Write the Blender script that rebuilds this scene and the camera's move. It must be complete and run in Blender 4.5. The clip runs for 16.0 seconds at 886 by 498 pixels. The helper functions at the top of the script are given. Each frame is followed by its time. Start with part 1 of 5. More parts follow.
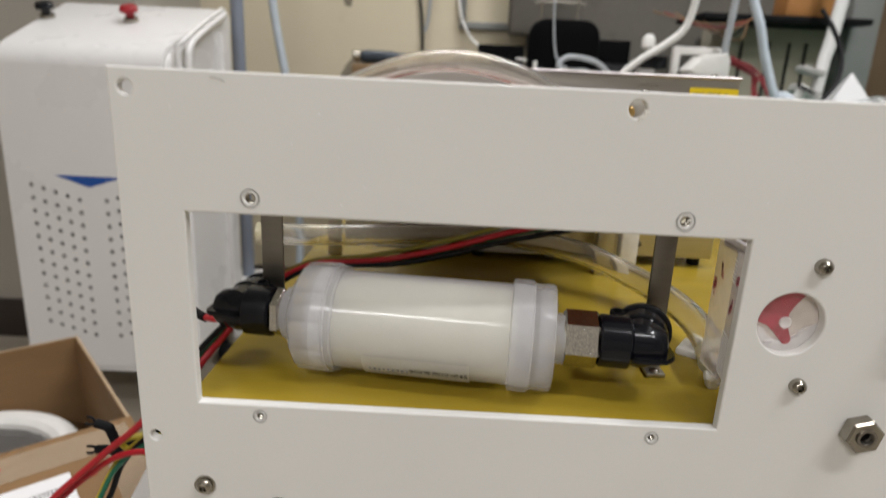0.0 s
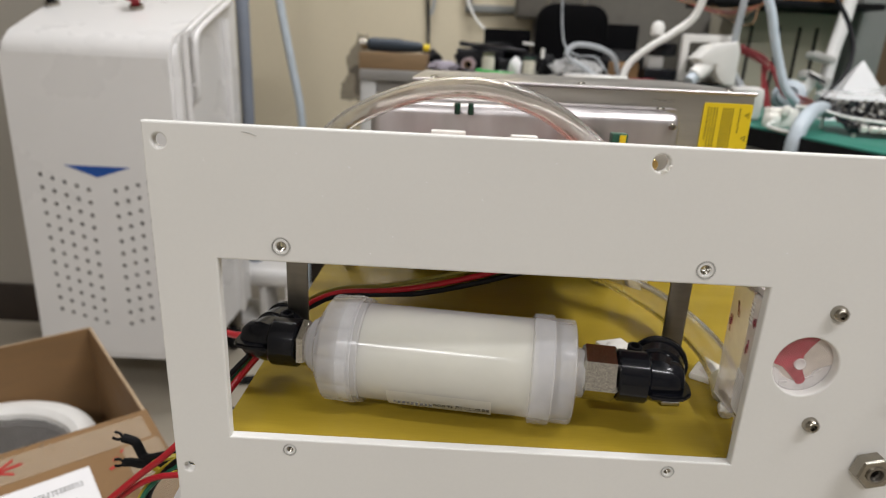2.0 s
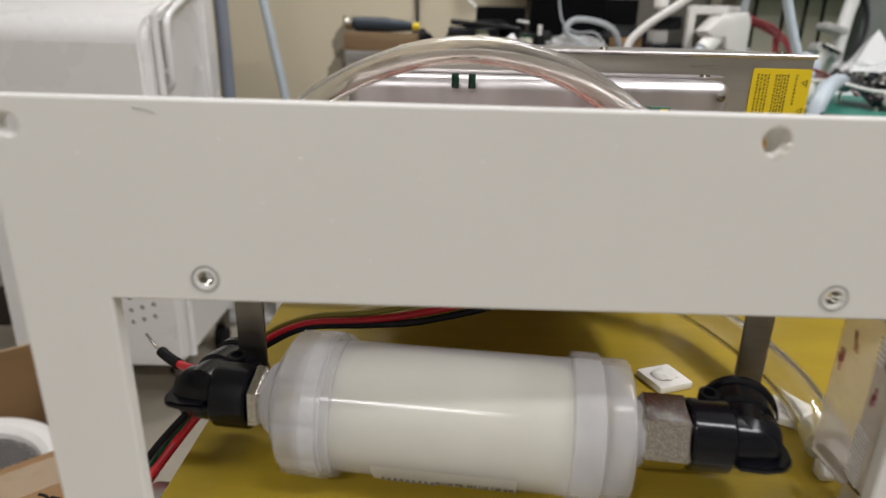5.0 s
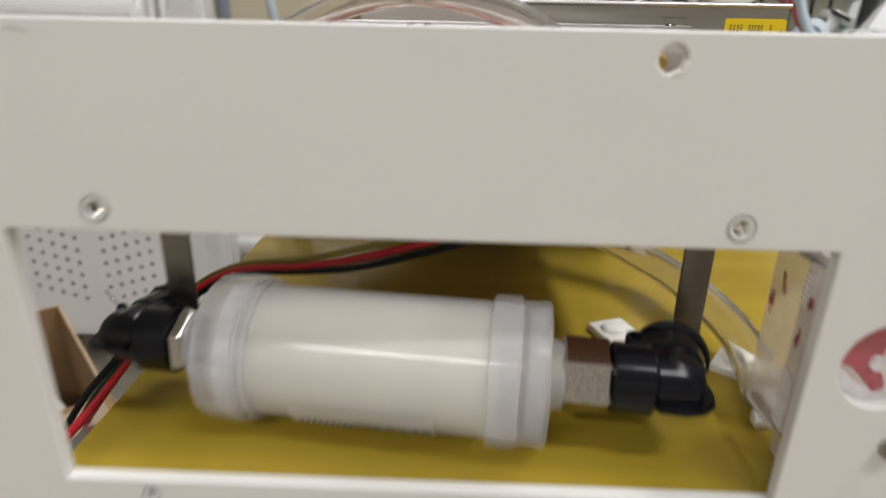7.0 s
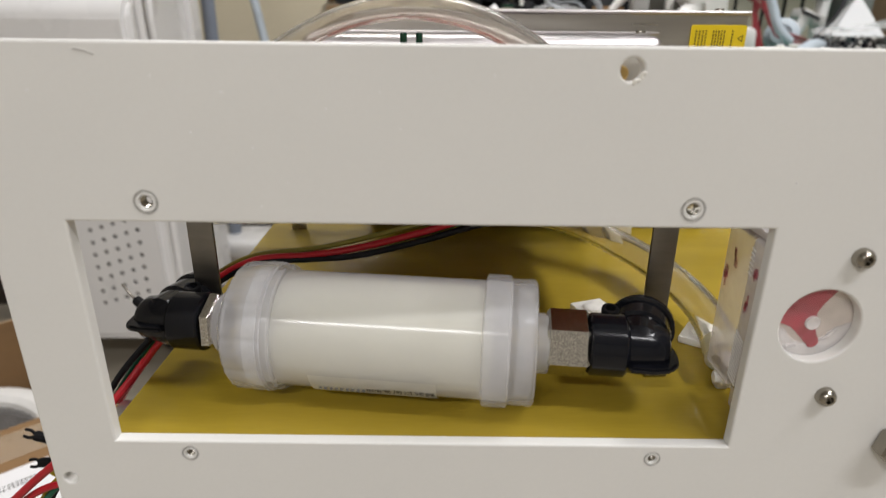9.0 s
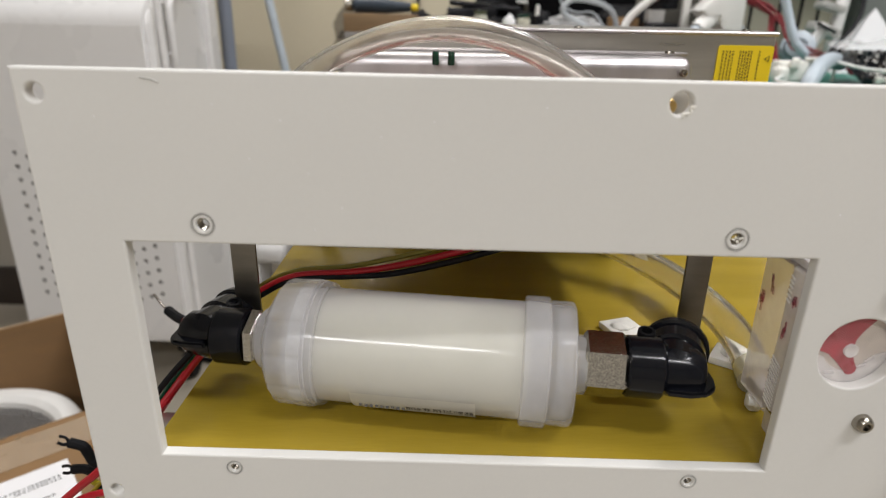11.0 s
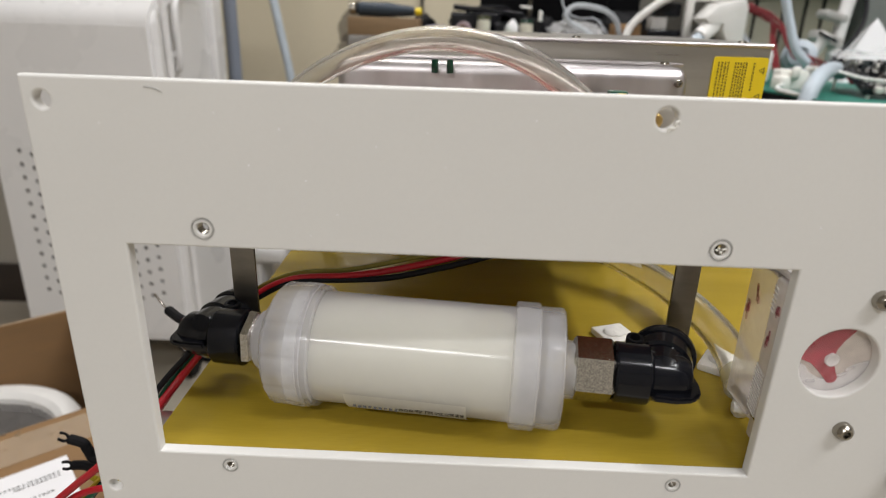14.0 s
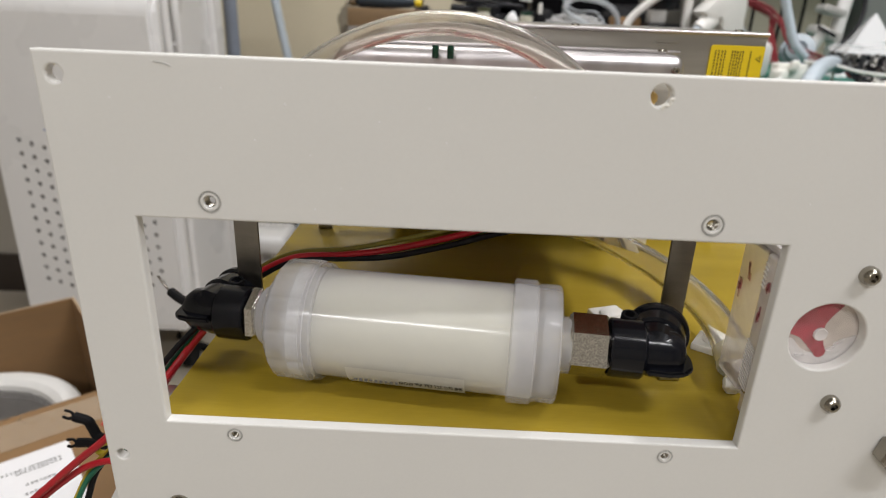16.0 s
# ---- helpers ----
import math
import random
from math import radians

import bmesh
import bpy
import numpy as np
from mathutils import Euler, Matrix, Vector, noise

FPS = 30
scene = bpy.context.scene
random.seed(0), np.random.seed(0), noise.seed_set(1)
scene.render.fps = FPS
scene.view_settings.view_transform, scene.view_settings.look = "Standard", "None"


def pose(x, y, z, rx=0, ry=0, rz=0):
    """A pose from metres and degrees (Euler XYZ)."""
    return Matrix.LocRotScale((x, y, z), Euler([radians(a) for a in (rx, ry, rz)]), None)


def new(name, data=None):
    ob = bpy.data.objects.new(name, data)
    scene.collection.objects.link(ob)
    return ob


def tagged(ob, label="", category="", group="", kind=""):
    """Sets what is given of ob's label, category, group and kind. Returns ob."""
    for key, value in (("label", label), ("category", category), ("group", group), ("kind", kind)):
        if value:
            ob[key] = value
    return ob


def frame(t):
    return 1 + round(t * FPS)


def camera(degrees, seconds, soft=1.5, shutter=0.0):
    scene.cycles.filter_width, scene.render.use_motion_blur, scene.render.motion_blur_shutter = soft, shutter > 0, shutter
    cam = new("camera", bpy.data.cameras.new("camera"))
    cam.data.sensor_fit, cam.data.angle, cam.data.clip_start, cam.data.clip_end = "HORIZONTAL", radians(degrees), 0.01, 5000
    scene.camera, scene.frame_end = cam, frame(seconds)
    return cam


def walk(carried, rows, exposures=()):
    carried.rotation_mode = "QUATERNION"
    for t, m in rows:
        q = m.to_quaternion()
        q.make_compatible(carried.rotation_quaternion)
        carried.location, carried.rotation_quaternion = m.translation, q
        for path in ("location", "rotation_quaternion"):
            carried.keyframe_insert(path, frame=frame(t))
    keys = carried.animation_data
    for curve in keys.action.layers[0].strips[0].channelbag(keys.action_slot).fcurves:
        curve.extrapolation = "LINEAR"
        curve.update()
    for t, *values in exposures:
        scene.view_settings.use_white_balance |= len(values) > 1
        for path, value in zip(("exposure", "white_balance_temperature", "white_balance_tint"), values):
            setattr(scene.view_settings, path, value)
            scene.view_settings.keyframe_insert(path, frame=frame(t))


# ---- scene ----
cam = camera(71.8, 16.0, soft=1.1, shutter=0.5)
cam.data.dof.use_dof, cam.data.dof.focus_distance, cam.data.dof.aperture_fstop = True, 0.27, 11.0
ROWS = [
    (0, -0.0008, 0.0000, 0.8212, 1.062, -15.784, -2.493),
    (0.5, 0.0103, 0.0154, 0.8061, 2.226, -18.995, -2.581),
    (1, 0.0041, 0.0213, 0.8196, 1.664, -19.539, -1.210),
    (1.5, -0.0058, 0.0187, 0.8369, 2.053, -18.660, -2.452),
    (2, -0.0111, 0.0016, 0.8491, 1.358, -17.931, -2.481),
    (2.5, -0.0029, -0.0132, 0.8523, 0.250, -17.874, -1.069),
    (3, 0.0037, -0.0195, 0.8526, 0.107, -18.438, -0.896),
    (3.5, -0.0009, -0.0181, 0.8566, 0.629, -18.416, -1.226),
    (3.7, -0.0036, -0.0174, 0.8573, 0.135, -17.986, -0.799),
    (5.8, -0.0158, 0.1238, 0.8245, 0.252, -20.051, -2.087),
    (6, -0.0104, 0.1204, 0.8267, -1.411, -20.172, -2.108),
    (6.5, 0.0130, 0.1069, 0.8278, -0.842, -20.801, -1.473),
    (7, 0.0171, 0.0805, 0.8221, 1.590, -21.206, -0.965),
    (7.1, 0.0079, 0.0656, 0.8170, 3.303, -20.742, -2.195),
    (7.2, -0.0032, 0.0586, 0.8164, 3.453, -20.422, -2.007),
    (7.3, -0.0105, 0.0538, 0.8196, 3.470, -20.641, -1.071),
    (7.5, -0.0090, 0.0483, 0.8210, 2.421, -21.085, -0.828),
    (7.7, 0.0015, 0.0491, 0.8216, 1.062, -21.407, -0.157),
    (8, 0.0119, 0.0499, 0.8216, -0.137, -21.970, 0.089),
    (8.5, 0.0075, 0.0512, 0.8238, 0.471, -21.706, -0.262),
    (9, 0.0132, 0.0511, 0.8275, 0.027, -21.159, -0.437),
    (9.2, 0.0121, 0.0498, 0.8304, 0.015, -20.582, -0.455),
    (11.3, -0.0006, 0.0487, 0.836, 1.151, -20.739, -1.107),
    (11.5, -0.0007, 0.0479, 0.8367, 1.297, -20.633, -1.120),
    (12, 0.0019, 0.0485, 0.8362, 0.928, -20.694, -1.229),
    (12.5, 0.0018, 0.0462, 0.8371, 1.123, -20.701, -1.265),
    (13, 0.0001, 0.0455, 0.8375, 1.144, -20.409, -1.518),
    (13.5, 0.0002, 0.0445, 0.8373, 1.321, -20.436, -1.581),
    (14, 0.0032, 0.0440, 0.8384, 1.324, -20.509, -1.661),
    (14.5, 0.0027, 0.0399, 0.8392, 1.437, -20.505, -1.685),
    (15, 0.0028, 0.0355, 0.8359, 1.256, -20.694, -1.727),
    (15.5, 0.0039, 0.0340, 0.8335, 1.193, -20.867, -1.875),
    (16, 0.0028, 0.0361, 0.8339, 1.284, -21.004, -2.024),
]
EXPOSURES = [(0, -0.11), (0.5, 0.03), (1, -0.01), (2, -0.09), (3.5, -0.12), (6, -0.20), (6.5, -0.16), (7.5, -0.06), (9, -0.08), (11.5, -0.08), (16, -0.09)]
walk(cam, [(t, pose(x, y, z, 90 + pitch, roll, yaw)) for t, x, y, z, yaw, pitch, roll in ROWS], EXPOSURES)

# ---- light ----
world = bpy.data.worlds.new("world")
scene.world = world
world.use_nodes = True
world.node_tree.nodes["Background"].inputs[0].default_value = (0.9, 0.95, 1.0, 1)
world.node_tree.nodes["Background"].inputs[1].default_value = 0.01
scene.view_settings.exposure = 0.0


def ceiling_lamp(x, y, sx, sy, watts, tint=(0.974, 0.966, 0.982)):
    data = bpy.data.lights.new("fluorescent_light", "AREA")
    data.shape, data.size, data.size_y, data.energy, data.color = "RECTANGLE", sx, sy, watts, tint
    ob = new("fluorescent_light", data)
    ob.location = (x, y, 2.60)
    return ob


LAMPS = [(-0.95, -1.95, 1.2, 0.12, 45), (1.00, -0.60, 1.2, 0.12, 25), (1.15, 0.32, 0.16, 1.2, 36), (-0.12, 1.58, 1.2, 0.16, 25)]
for lamp_row in LAMPS:
    ceiling_lamp(*lamp_row)

# ---- builders ----
PLACE = {}


def thing(name, at, label, category, group="", kind=""):
    """An Empty at a thing's base."""
    ob = new(name)
    ob.empty_display_size = 0.02
    ob.location = at
    PLACE[ob] = Vector(at)
    return tagged(ob, label, category, group, kind)


def finish(me, material, smooth):
    me.materials.append(material)
    if smooth:
        me.shade_smooth()
        me.set_sharp_from_angle(angle=radians(smooth))


def part(name, bm, material, parent=None, label="", smooth=32):
    """Links a bmesh given in world coordinates as one mesh object under its parent."""
    lo = Vector([min(v.co[i] for v in bm.verts) for i in range(3)])
    hi = Vector([max(v.co[i] for v in bm.verts) for i in range(3)])
    mid = (lo + hi) / 2
    if parent is None:
        mid.z = lo.z
    bmesh.ops.translate(bm, vec=-mid, verts=bm.verts)
    me = bpy.data.meshes.new(name)
    bm.to_mesh(me)
    bm.free()
    finish(me, material, smooth)
    ob = new(name, me)
    ob.location = mid - PLACE[parent] if parent else mid
    ob.parent = parent
    PLACE[ob] = mid
    return tagged(ob, label) if label else ob


def solid(name, bm, material, label, category, group="", kind="", smooth=32):
    return tagged(part(name, bm, material, None, "", smooth), label, category, group, kind)


def B():
    return bmesh.new()


def box(bm, c, s, bevel=0.0, rot=None, seg=2):
    m = Matrix.Translation(c) @ (rot.to_4x4() if rot else Matrix.Identity(4)) @ Matrix.Diagonal((*s, 1))
    made = bmesh.ops.create_cube(bm, size=1, matrix=m)["verts"]
    if bevel:
        edges = list({e for v in made for e in v.link_edges})
        bmesh.ops.bevel(bm, geom=edges, offset=bevel, segments=seg, profile=0.5, affect="EDGES", clamp_overlap=True)
    return bm


def frame_of(axis):
    w = Vector(axis).normalized()
    u = w.cross(Vector((0, 0, 1)) if abs(w.z) < 0.9 else Vector((1, 0, 0))).normalized()
    return u, w.cross(u), w


def lathe(bm, at, axis, profile, seg=28, turn=0.0):
    """Revolves (distance along the axis, radius) pairs about an axis."""
    u, v, w = frame_of(axis)
    at, rings = Vector(at), []
    for d, r in profile:
        if r < 1e-6:
            rings.append([bm.verts.new(at + w * d)])
        else:
            rings.append([bm.verts.new(at + w * d + r * (math.cos(a) * u + math.sin(a) * v))
                          for a in (2 * math.pi * (i + turn) / seg for i in range(seg))])
    for a, b in zip(rings, rings[1:]):
        for i in range(seg):
            j = (i + 1) % seg
            if len(a) == 1 and len(b) > 1:
                bm.faces.new((a[0], b[i], b[j]))
            elif len(b) == 1 and len(a) > 1:
                bm.faces.new((a[i], b[0], a[j]))
            elif len(a) > 1:
                bm.faces.new((a[i], b[i], b[j], a[j]))
    bmesh.ops.recalc_face_normals(bm, faces=bm.faces)
    return bm


def cyl(bm, p0, p1, r, r1=None, seg=20, edge=0.0):
    p0, p1 = Vector(p0), Vector(p1)
    n, r1 = (p1 - p0).length, r if r1 is None else r1
    prof = [(0, 0), (0, r - edge), (edge, r), (n - edge, r1), (n, r1 - edge), (n, 0)] if edge else [(0, 0), (0, r), (n, r1), (n, 0)]
    return lathe(bm, p0, p1 - p0, prof, seg)


def hexagon(bm, p0, p1, r, hole=0.0, turn=0.0):
    """A hexagonal nut with chamfered ends."""
    p0, p1 = Vector(p0), Vector(p1)
    n = (p1 - p0).length
    c = r * 0.1
    if hole:
        prof = [(0, hole), (0, r - c), (c, r), (n - c, r), (n, r - c), (n, hole), (0, hole)]
    else:
        prof = [(0, 0), (0, r - c), (c, r), (n - c, r), (n, r - c), (n, 0)]
    return lathe(bm, p0, p1 - p0, prof, 6, turn)


def smooth_line(points, steps=8):
    """A smooth line through the points."""
    p = [Vector(q) for q in points]
    p = [2 * p[0] - p[1], *p, 2 * p[-1] - p[-2]]
    out = []
    for a, b, c, d in zip(p, p[1:], p[2:], p[3:]):
        for k in range(steps):
            t = k / steps
            out.append(0.5 * (2 * b + (c - a) * t + (2 * a - 5 * b + 4 * c - d) * t * t + (3 * b - a - 3 * c + d) * t ** 3))
    return out + [p[-2]]


def sweep(bm, points, r, seg=10, steps=8, inner=0.0, ribs=0.0, closed=False):
    """A round hose along a smooth line; inner: the bore's radius; ribs: how far its rings stand out."""
    line = smooth_line(points, steps)
    if closed:
        line = line[:-1]
    rings, bores = [], []
    side = None
    for i, q in enumerate(line):
        if closed:
            way = (line[(i + 1) % len(line)] - line[i - 1]).normalized()
        else:
            way = (line[min(i + 1, len(line) - 1)] - line[max(i - 1, 0)]).normalized()
        side = (side - way * side.dot(way)).normalized() if side else frame_of(way)[0]
        up = way.cross(side)
        rr = r + (ribs if i % 2 else 0)
        ang = [2 * math.pi * k / seg for k in range(seg)]
        rings.append([bm.verts.new(q + rr * (math.cos(a) * side + math.sin(a) * up)) for a in ang])
        if inner:
            bores.append([bm.verts.new(q + inner * (math.cos(a) * side + math.sin(a) * up)) for a in ang])

    def skin(some):
        pairs = list(zip(some, some[1:])) + ([(some[-1], some[0])] if closed else [])
        for a, b in pairs:
            for k in range(seg):
                bm.faces.new((a[k], a[(k + 1) % seg], b[(k + 1) % seg], b[k]))
    skin(rings)
    if inner:
        skin(bores)
        for end in (0, -1):
            for k in range(seg):
                bm.faces.new((rings[end][k], rings[end][(k + 1) % seg], bores[end][(k + 1) % seg], bores[end][k]))
    elif not closed:
        bm.faces.new(rings[0])
        bm.faces.new(rings[-1])
    bmesh.ops.recalc_face_normals(bm, faces=bm.faces)
    return bm


def circle(cx, cz, r, n=28):
    return [(cx + r * math.cos(2 * math.pi * i / n), cz + r * math.sin(2 * math.pi * i / n)) for i in range(n)]


def rect(x0, z0, x1, z1, r=0.0):
    if not r:
        return [(x0, z0), (x1, z0), (x1, z1), (x0, z1)]
    out = []
    for cx, cz, a0 in ((x1 - r, z0 + r, -90), (x1 - r, z1 - r, 0), (x0 + r, z1 - r, 90), (x0 + r, z0 + r, 180)):
        out += [(cx + r * math.cos(radians(a0 + k * 22.5)), cz + r * math.sin(radians(a0 + k * 22.5))) for k in range(5)]
    return out


def cut_plate(loops, y0, y1, bevel=0.0006):
    """A plate in the x-z plane between y0 and y1, with its outline first and then its holes."""
    cu = bpy.data.curves.new("outline", "CURVE")
    cu.dimensions, cu.fill_mode, cu.extrude, cu.bevel_depth, cu.bevel_resolution = "2D", "BOTH", (y1 - y0) / 2 - bevel, bevel, 1
    cu.offset = -bevel
    for loop in loops:
        sp = cu.splines.new("POLY")
        sp.points.add(len(loop) - 1)
        sp.use_cyclic_u = True
        for p, (x, z) in zip(sp.points, loop):
            p.co = (x, z, 0, 1)
    ob = bpy.data.objects.new("outline", cu)
    me = bpy.data.meshes.new_from_object(ob)
    bm = B()
    bm.from_mesh(me)
    bmesh.ops.transform(bm, matrix=Matrix(((1, 0, 0, 0), (0, 0, 1, (y0 + y1) / 2), (0, 1, 0, 0), (0, 0, 0, 1))), verts=bm.verts)
    bmesh.ops.remove_doubles(bm, verts=bm.verts, dist=0.00002)
    bmesh.ops.recalc_face_normals(bm, faces=bm.faces)
    bpy.data.objects.remove(ob)
    bpy.data.curves.remove(cu)
    bpy.data.meshes.remove(me)
    return bm


def letters(text, size, m, depth=0.0001):
    """Raised or printed writing as a bmesh; m sets its plane."""
    cu = bpy.data.curves.new("writing", "FONT")
    cu.body, cu.size, cu.extrude = text, size, depth
    ob = bpy.data.objects.new("writing", cu)
    me = bpy.data.meshes.new_from_object(ob)
    bm = B()
    bm.from_mesh(me)
    bmesh.ops.transform(bm, matrix=m, verts=bm.verts)
    bpy.data.objects.remove(ob)
    bpy.data.curves.remove(cu)
    bpy.data.meshes.remove(me)
    return bm


# ---- materials ----
def mat(name, col, rough=0.5, metal=0.0, var=0.05, scale=25.0, bump=0.05, grain=400.0, alpha=1.0, trans=0.0, ior=1.45,
        stretch=(1, 1, 1), spots=0.0, spot_col=(0.1, 0.09, 0.08), coat=0.0, spec=0.5):
    """A surface with colour that varies at two scales, uneven gloss and fine relief."""
    m = bpy.data.materials.new(name)
    m.use_nodes = True
    nt = m.node_tree
    n, link = nt.nodes, nt.links.new
    bsdf = n["Principled BSDF"]
    tc = n.new("ShaderNodeTexCoord")
    mp = n.new("ShaderNodeMapping")
    mp.inputs["Scale"].default_value = stretch
    link(tc.outputs["Object"], mp.inputs[0])
    big, small = n.new("ShaderNodeTexNoise"), n.new("ShaderNodeTexNoise")
    big.inputs["Scale"].default_value, small.inputs["Scale"].default_value = scale, grain
    big.inputs["Detail"].default_value, small.inputs["Detail"].default_value = 5, 3
    for tex in (big, small):
        link(mp.outputs[0], tex.inputs["Vector"])
    add = n.new("ShaderNodeMath")
    add.operation = "MULTIPLY_ADD"
    add.inputs[1].default_value = 0.35
    link(small.outputs[0], add.inputs[0])
    link(big.outputs[0], add.inputs[2])
    ramp = n.new("ShaderNodeMapRange")
    for k, v in enumerate((0.4, 0.95, 1 - var, 1 + var)):
        ramp.inputs[k + 1].default_value = v
    link(add.outputs[0], ramp.inputs[0])
    mul = n.new("ShaderNodeVectorMath")
    mul.operation = "SCALE"
    mul.inputs[0].default_value = col
    link(ramp.outputs[0], mul.inputs["Scale"])
    out = mul.outputs[0]
    if spots:
        sp = n.new("ShaderNodeTexNoise")
        sp.inputs["Scale"].default_value, sp.inputs["Detail"].default_value = scale * 2.7, 8
        link(tc.outputs["Object"], sp.inputs["Vector"])
        lim = n.new("ShaderNodeMapRange")
        for k, v in enumerate((0.62, 0.72, 0.0, spots)):
            lim.inputs[k + 1].default_value = v
        link(sp.outputs[0], lim.inputs[0])
        mix = n.new("ShaderNodeMix")
        mix.data_type = "RGBA"
        link(lim.outputs[0], mix.inputs["Factor"])
        link(out, mix.inputs["A"])
        mix.inputs["B"].default_value = (*spot_col, 1)
        out = mix.outputs["Result"]
    link(out, bsdf.inputs["Base Color"])
    rr = n.new("ShaderNodeMapRange")
    for k, v in enumerate((0.3, 0.8, max(0.02, rough * 0.8), min(1.0, rough * 1.25))):
        rr.inputs[k + 1].default_value = v
    link(big.outputs[0], rr.inputs[0])
    link(rr.outputs[0], bsdf.inputs["Roughness"])
    if bump:
        bp = n.new("ShaderNodeBump")
        bp.inputs["Strength"].default_value, bp.inputs["Distance"].default_value = bump, 0.0006
        link(add.outputs[0], bp.inputs["Height"])
        link(bp.outputs[0], bsdf.inputs["Normal"])
    bsdf.inputs["Metallic"].default_value = metal
    bsdf.inputs["Specular IOR Level"].default_value = spec
    bsdf.inputs["Alpha"].default_value = alpha
    bsdf.inputs["Transmission Weight"].default_value = trans
    bsdf.inputs["IOR"].default_value = ior
    bsdf.inputs["Coat Weight"].default_value = coat
    return m


PANEL = mat("white_pvc_sheet", (0.74, 0.73, 0.70), 0.5, spec=0.28, var=0.025, scale=9, bump=0.06, grain=700)
WHITE = mat("white_painted_metal", (0.80, 0.79, 0.78), 0.30, var=0.03, scale=5, bump=0.03, grain=300, coat=0.3)
WHITE_PLASTIC = mat("white_plastic", (0.78, 0.77, 0.74), 0.4, var=0.05)
NYLON = mat("white_nylon", (0.86, 0.84, 0.78), 0.5, var=0.06, scale=120, bump=0.2)
EPOXY = mat("yellow_epoxy_board", (0.360, 0.255, 0.028), 0.13, var=0.14, scale=14, bump=0.05, grain=420, stretch=(0.25, 3.0, 1), spec=0.45)
wave = EPOXY.node_tree.nodes.new("ShaderNodeTexWave")
wave.bands_direction = "Y"
wave.inputs["Scale"].default_value, wave.inputs["Distortion"].default_value, wave.inputs["Detail"].default_value = 420, 2.0, 2
tc_ = EPOXY.node_tree.nodes["Texture Coordinate"]
EPOXY.node_tree.links.new(tc_.outputs["Object"], wave.inputs["Vector"])
weave = EPOXY.node_tree.nodes.new("ShaderNodeBump")
weave.inputs["Strength"].default_value, weave.inputs["Distance"].default_value = 0.10, 0.0003
EPOXY.node_tree.links.new(wave.outputs["Fac"], weave.inputs["Height"])
EPOXY.node_tree.links.new(EPOXY.node_tree.nodes["Bump"].outputs[0], weave.inputs["Normal"])
EPOXY.node_tree.links.new(weave.outputs[0], EPOXY.node_tree.nodes["Principled BSDF"].inputs["Normal"])
STEEL = mat("brushed_steel", (0.52, 0.50, 0.47), 0.34, 1.0, var=0.10, scale=12, bump=0.10, grain=300, stretch=(1, 1, 14))
DARK_STEEL = mat("dark_steel", (0.26, 0.24, 0.21), 0.42, 1.0, var=0.12, scale=30, bump=0.08, grain=300, stretch=(1, 1, 8))
ALU = mat("aluminium_sheet", (0.54, 0.51, 0.51), 0.42, 1.0, var=0.08, scale=10, bump=0.05, grain=250, stretch=(10, 1, 1))
NICKEL = mat("nickel_plate", (0.34, 0.315, 0.27), 0.22, 1.0, var=0.12, scale=160, bump=0.25, grain=1500)
CAST = mat("cast_nickel", (0.58, 0.555, 0.51), 0.14, 1.0, var=0.5, scale=1500, bump=0.30, grain=4200)
CHROME = mat("chrome_wire", (0.85, 0.83, 0.80), 0.08, 1.0, var=0.04)
BRASS = mat("brass", (0.62, 0.42, 0.16), 0.3, 1.0, var=0.1, scale=200)
BLACK = mat("black_nylon", (0.0055, 0.006, 0.0085), 0.17, var=0.15, scale=60, bump=0.06, grain=900, spec=0.36)
BLACK_FLAT = mat("black_rubber", (0.007, 0.007, 0.008), 0.6, var=0.2, scale=60, bump=0.15, spec=0.15)
NAVY = mat("dark_blue_plastic", (0.018, 0.030, 0.045), 0.45, var=0.15, scale=40, bump=0.1)
SHELL = mat("milky_polypropylene", (0.765, 0.755, 0.755), 0.13, var=0.03, scale=20, bump=0.02, grain=200, alpha=0.55)
RIB = mat("milky_cap_plastic", (0.71, 0.71, 0.735), 0.15, var=0.08, scale=60, bump=0.05, grain=200, alpha=0.36)
CAP = mat("milky_faceted_cap", (0.70, 0.70, 0.735), 0.12, var=0.10, scale=60, bump=0.06, grain=200, alpha=0.46)
THREAD = mat("milky_thread_plastic", (0.84, 0.84, 0.85), 0.2, var=0.10, scale=160, bump=0.2, grain=400, alpha=0.34)
STICKER = mat("thin_paper_label", (0.85, 0.84, 0.80), 0.5, var=0.03, bump=0.1, alpha=0.62)
CORE = mat("cream_filter_fibre", (0.80, 0.785, 0.59), 0.9, var=0.05, scale=35, bump=0.12, grain=260)
CLEAR = mat("clear_vinyl", (0.99, 0.985, 0.965), 0.04, var=0.02, scale=40, bump=0.03, grain=60, trans=0.97, ior=1.45)
CLOUDY = mat("cloudy_vinyl", (0.95, 0.935, 0.89), 0.09, var=0.05, scale=60, bump=0.10, grain=90, trans=0.93, ior=1.43)
YELLOWED = mat("yellowed_vinyl", (0.86, 0.80, 0.55), 0.15, var=0.08, scale=80, bump=0.1, alpha=0.45)
PEARL = mat("pearly_plastic", (0.72, 0.64, 0.58), 0.3, var=0.16, scale=110, bump=0.3, grain=200)
THIN_ACRYLIC = mat("thin_clear_acrylic", (0.9, 0.88, 0.86), 0.06, var=0.03, bump=0.1, alpha=0.06)
ACRYLIC = mat("clear_acrylic", (0.98, 0.93, 0.93), 0.22, var=0.08, scale=140, bump=0.6, grain=260, alpha=0.38)
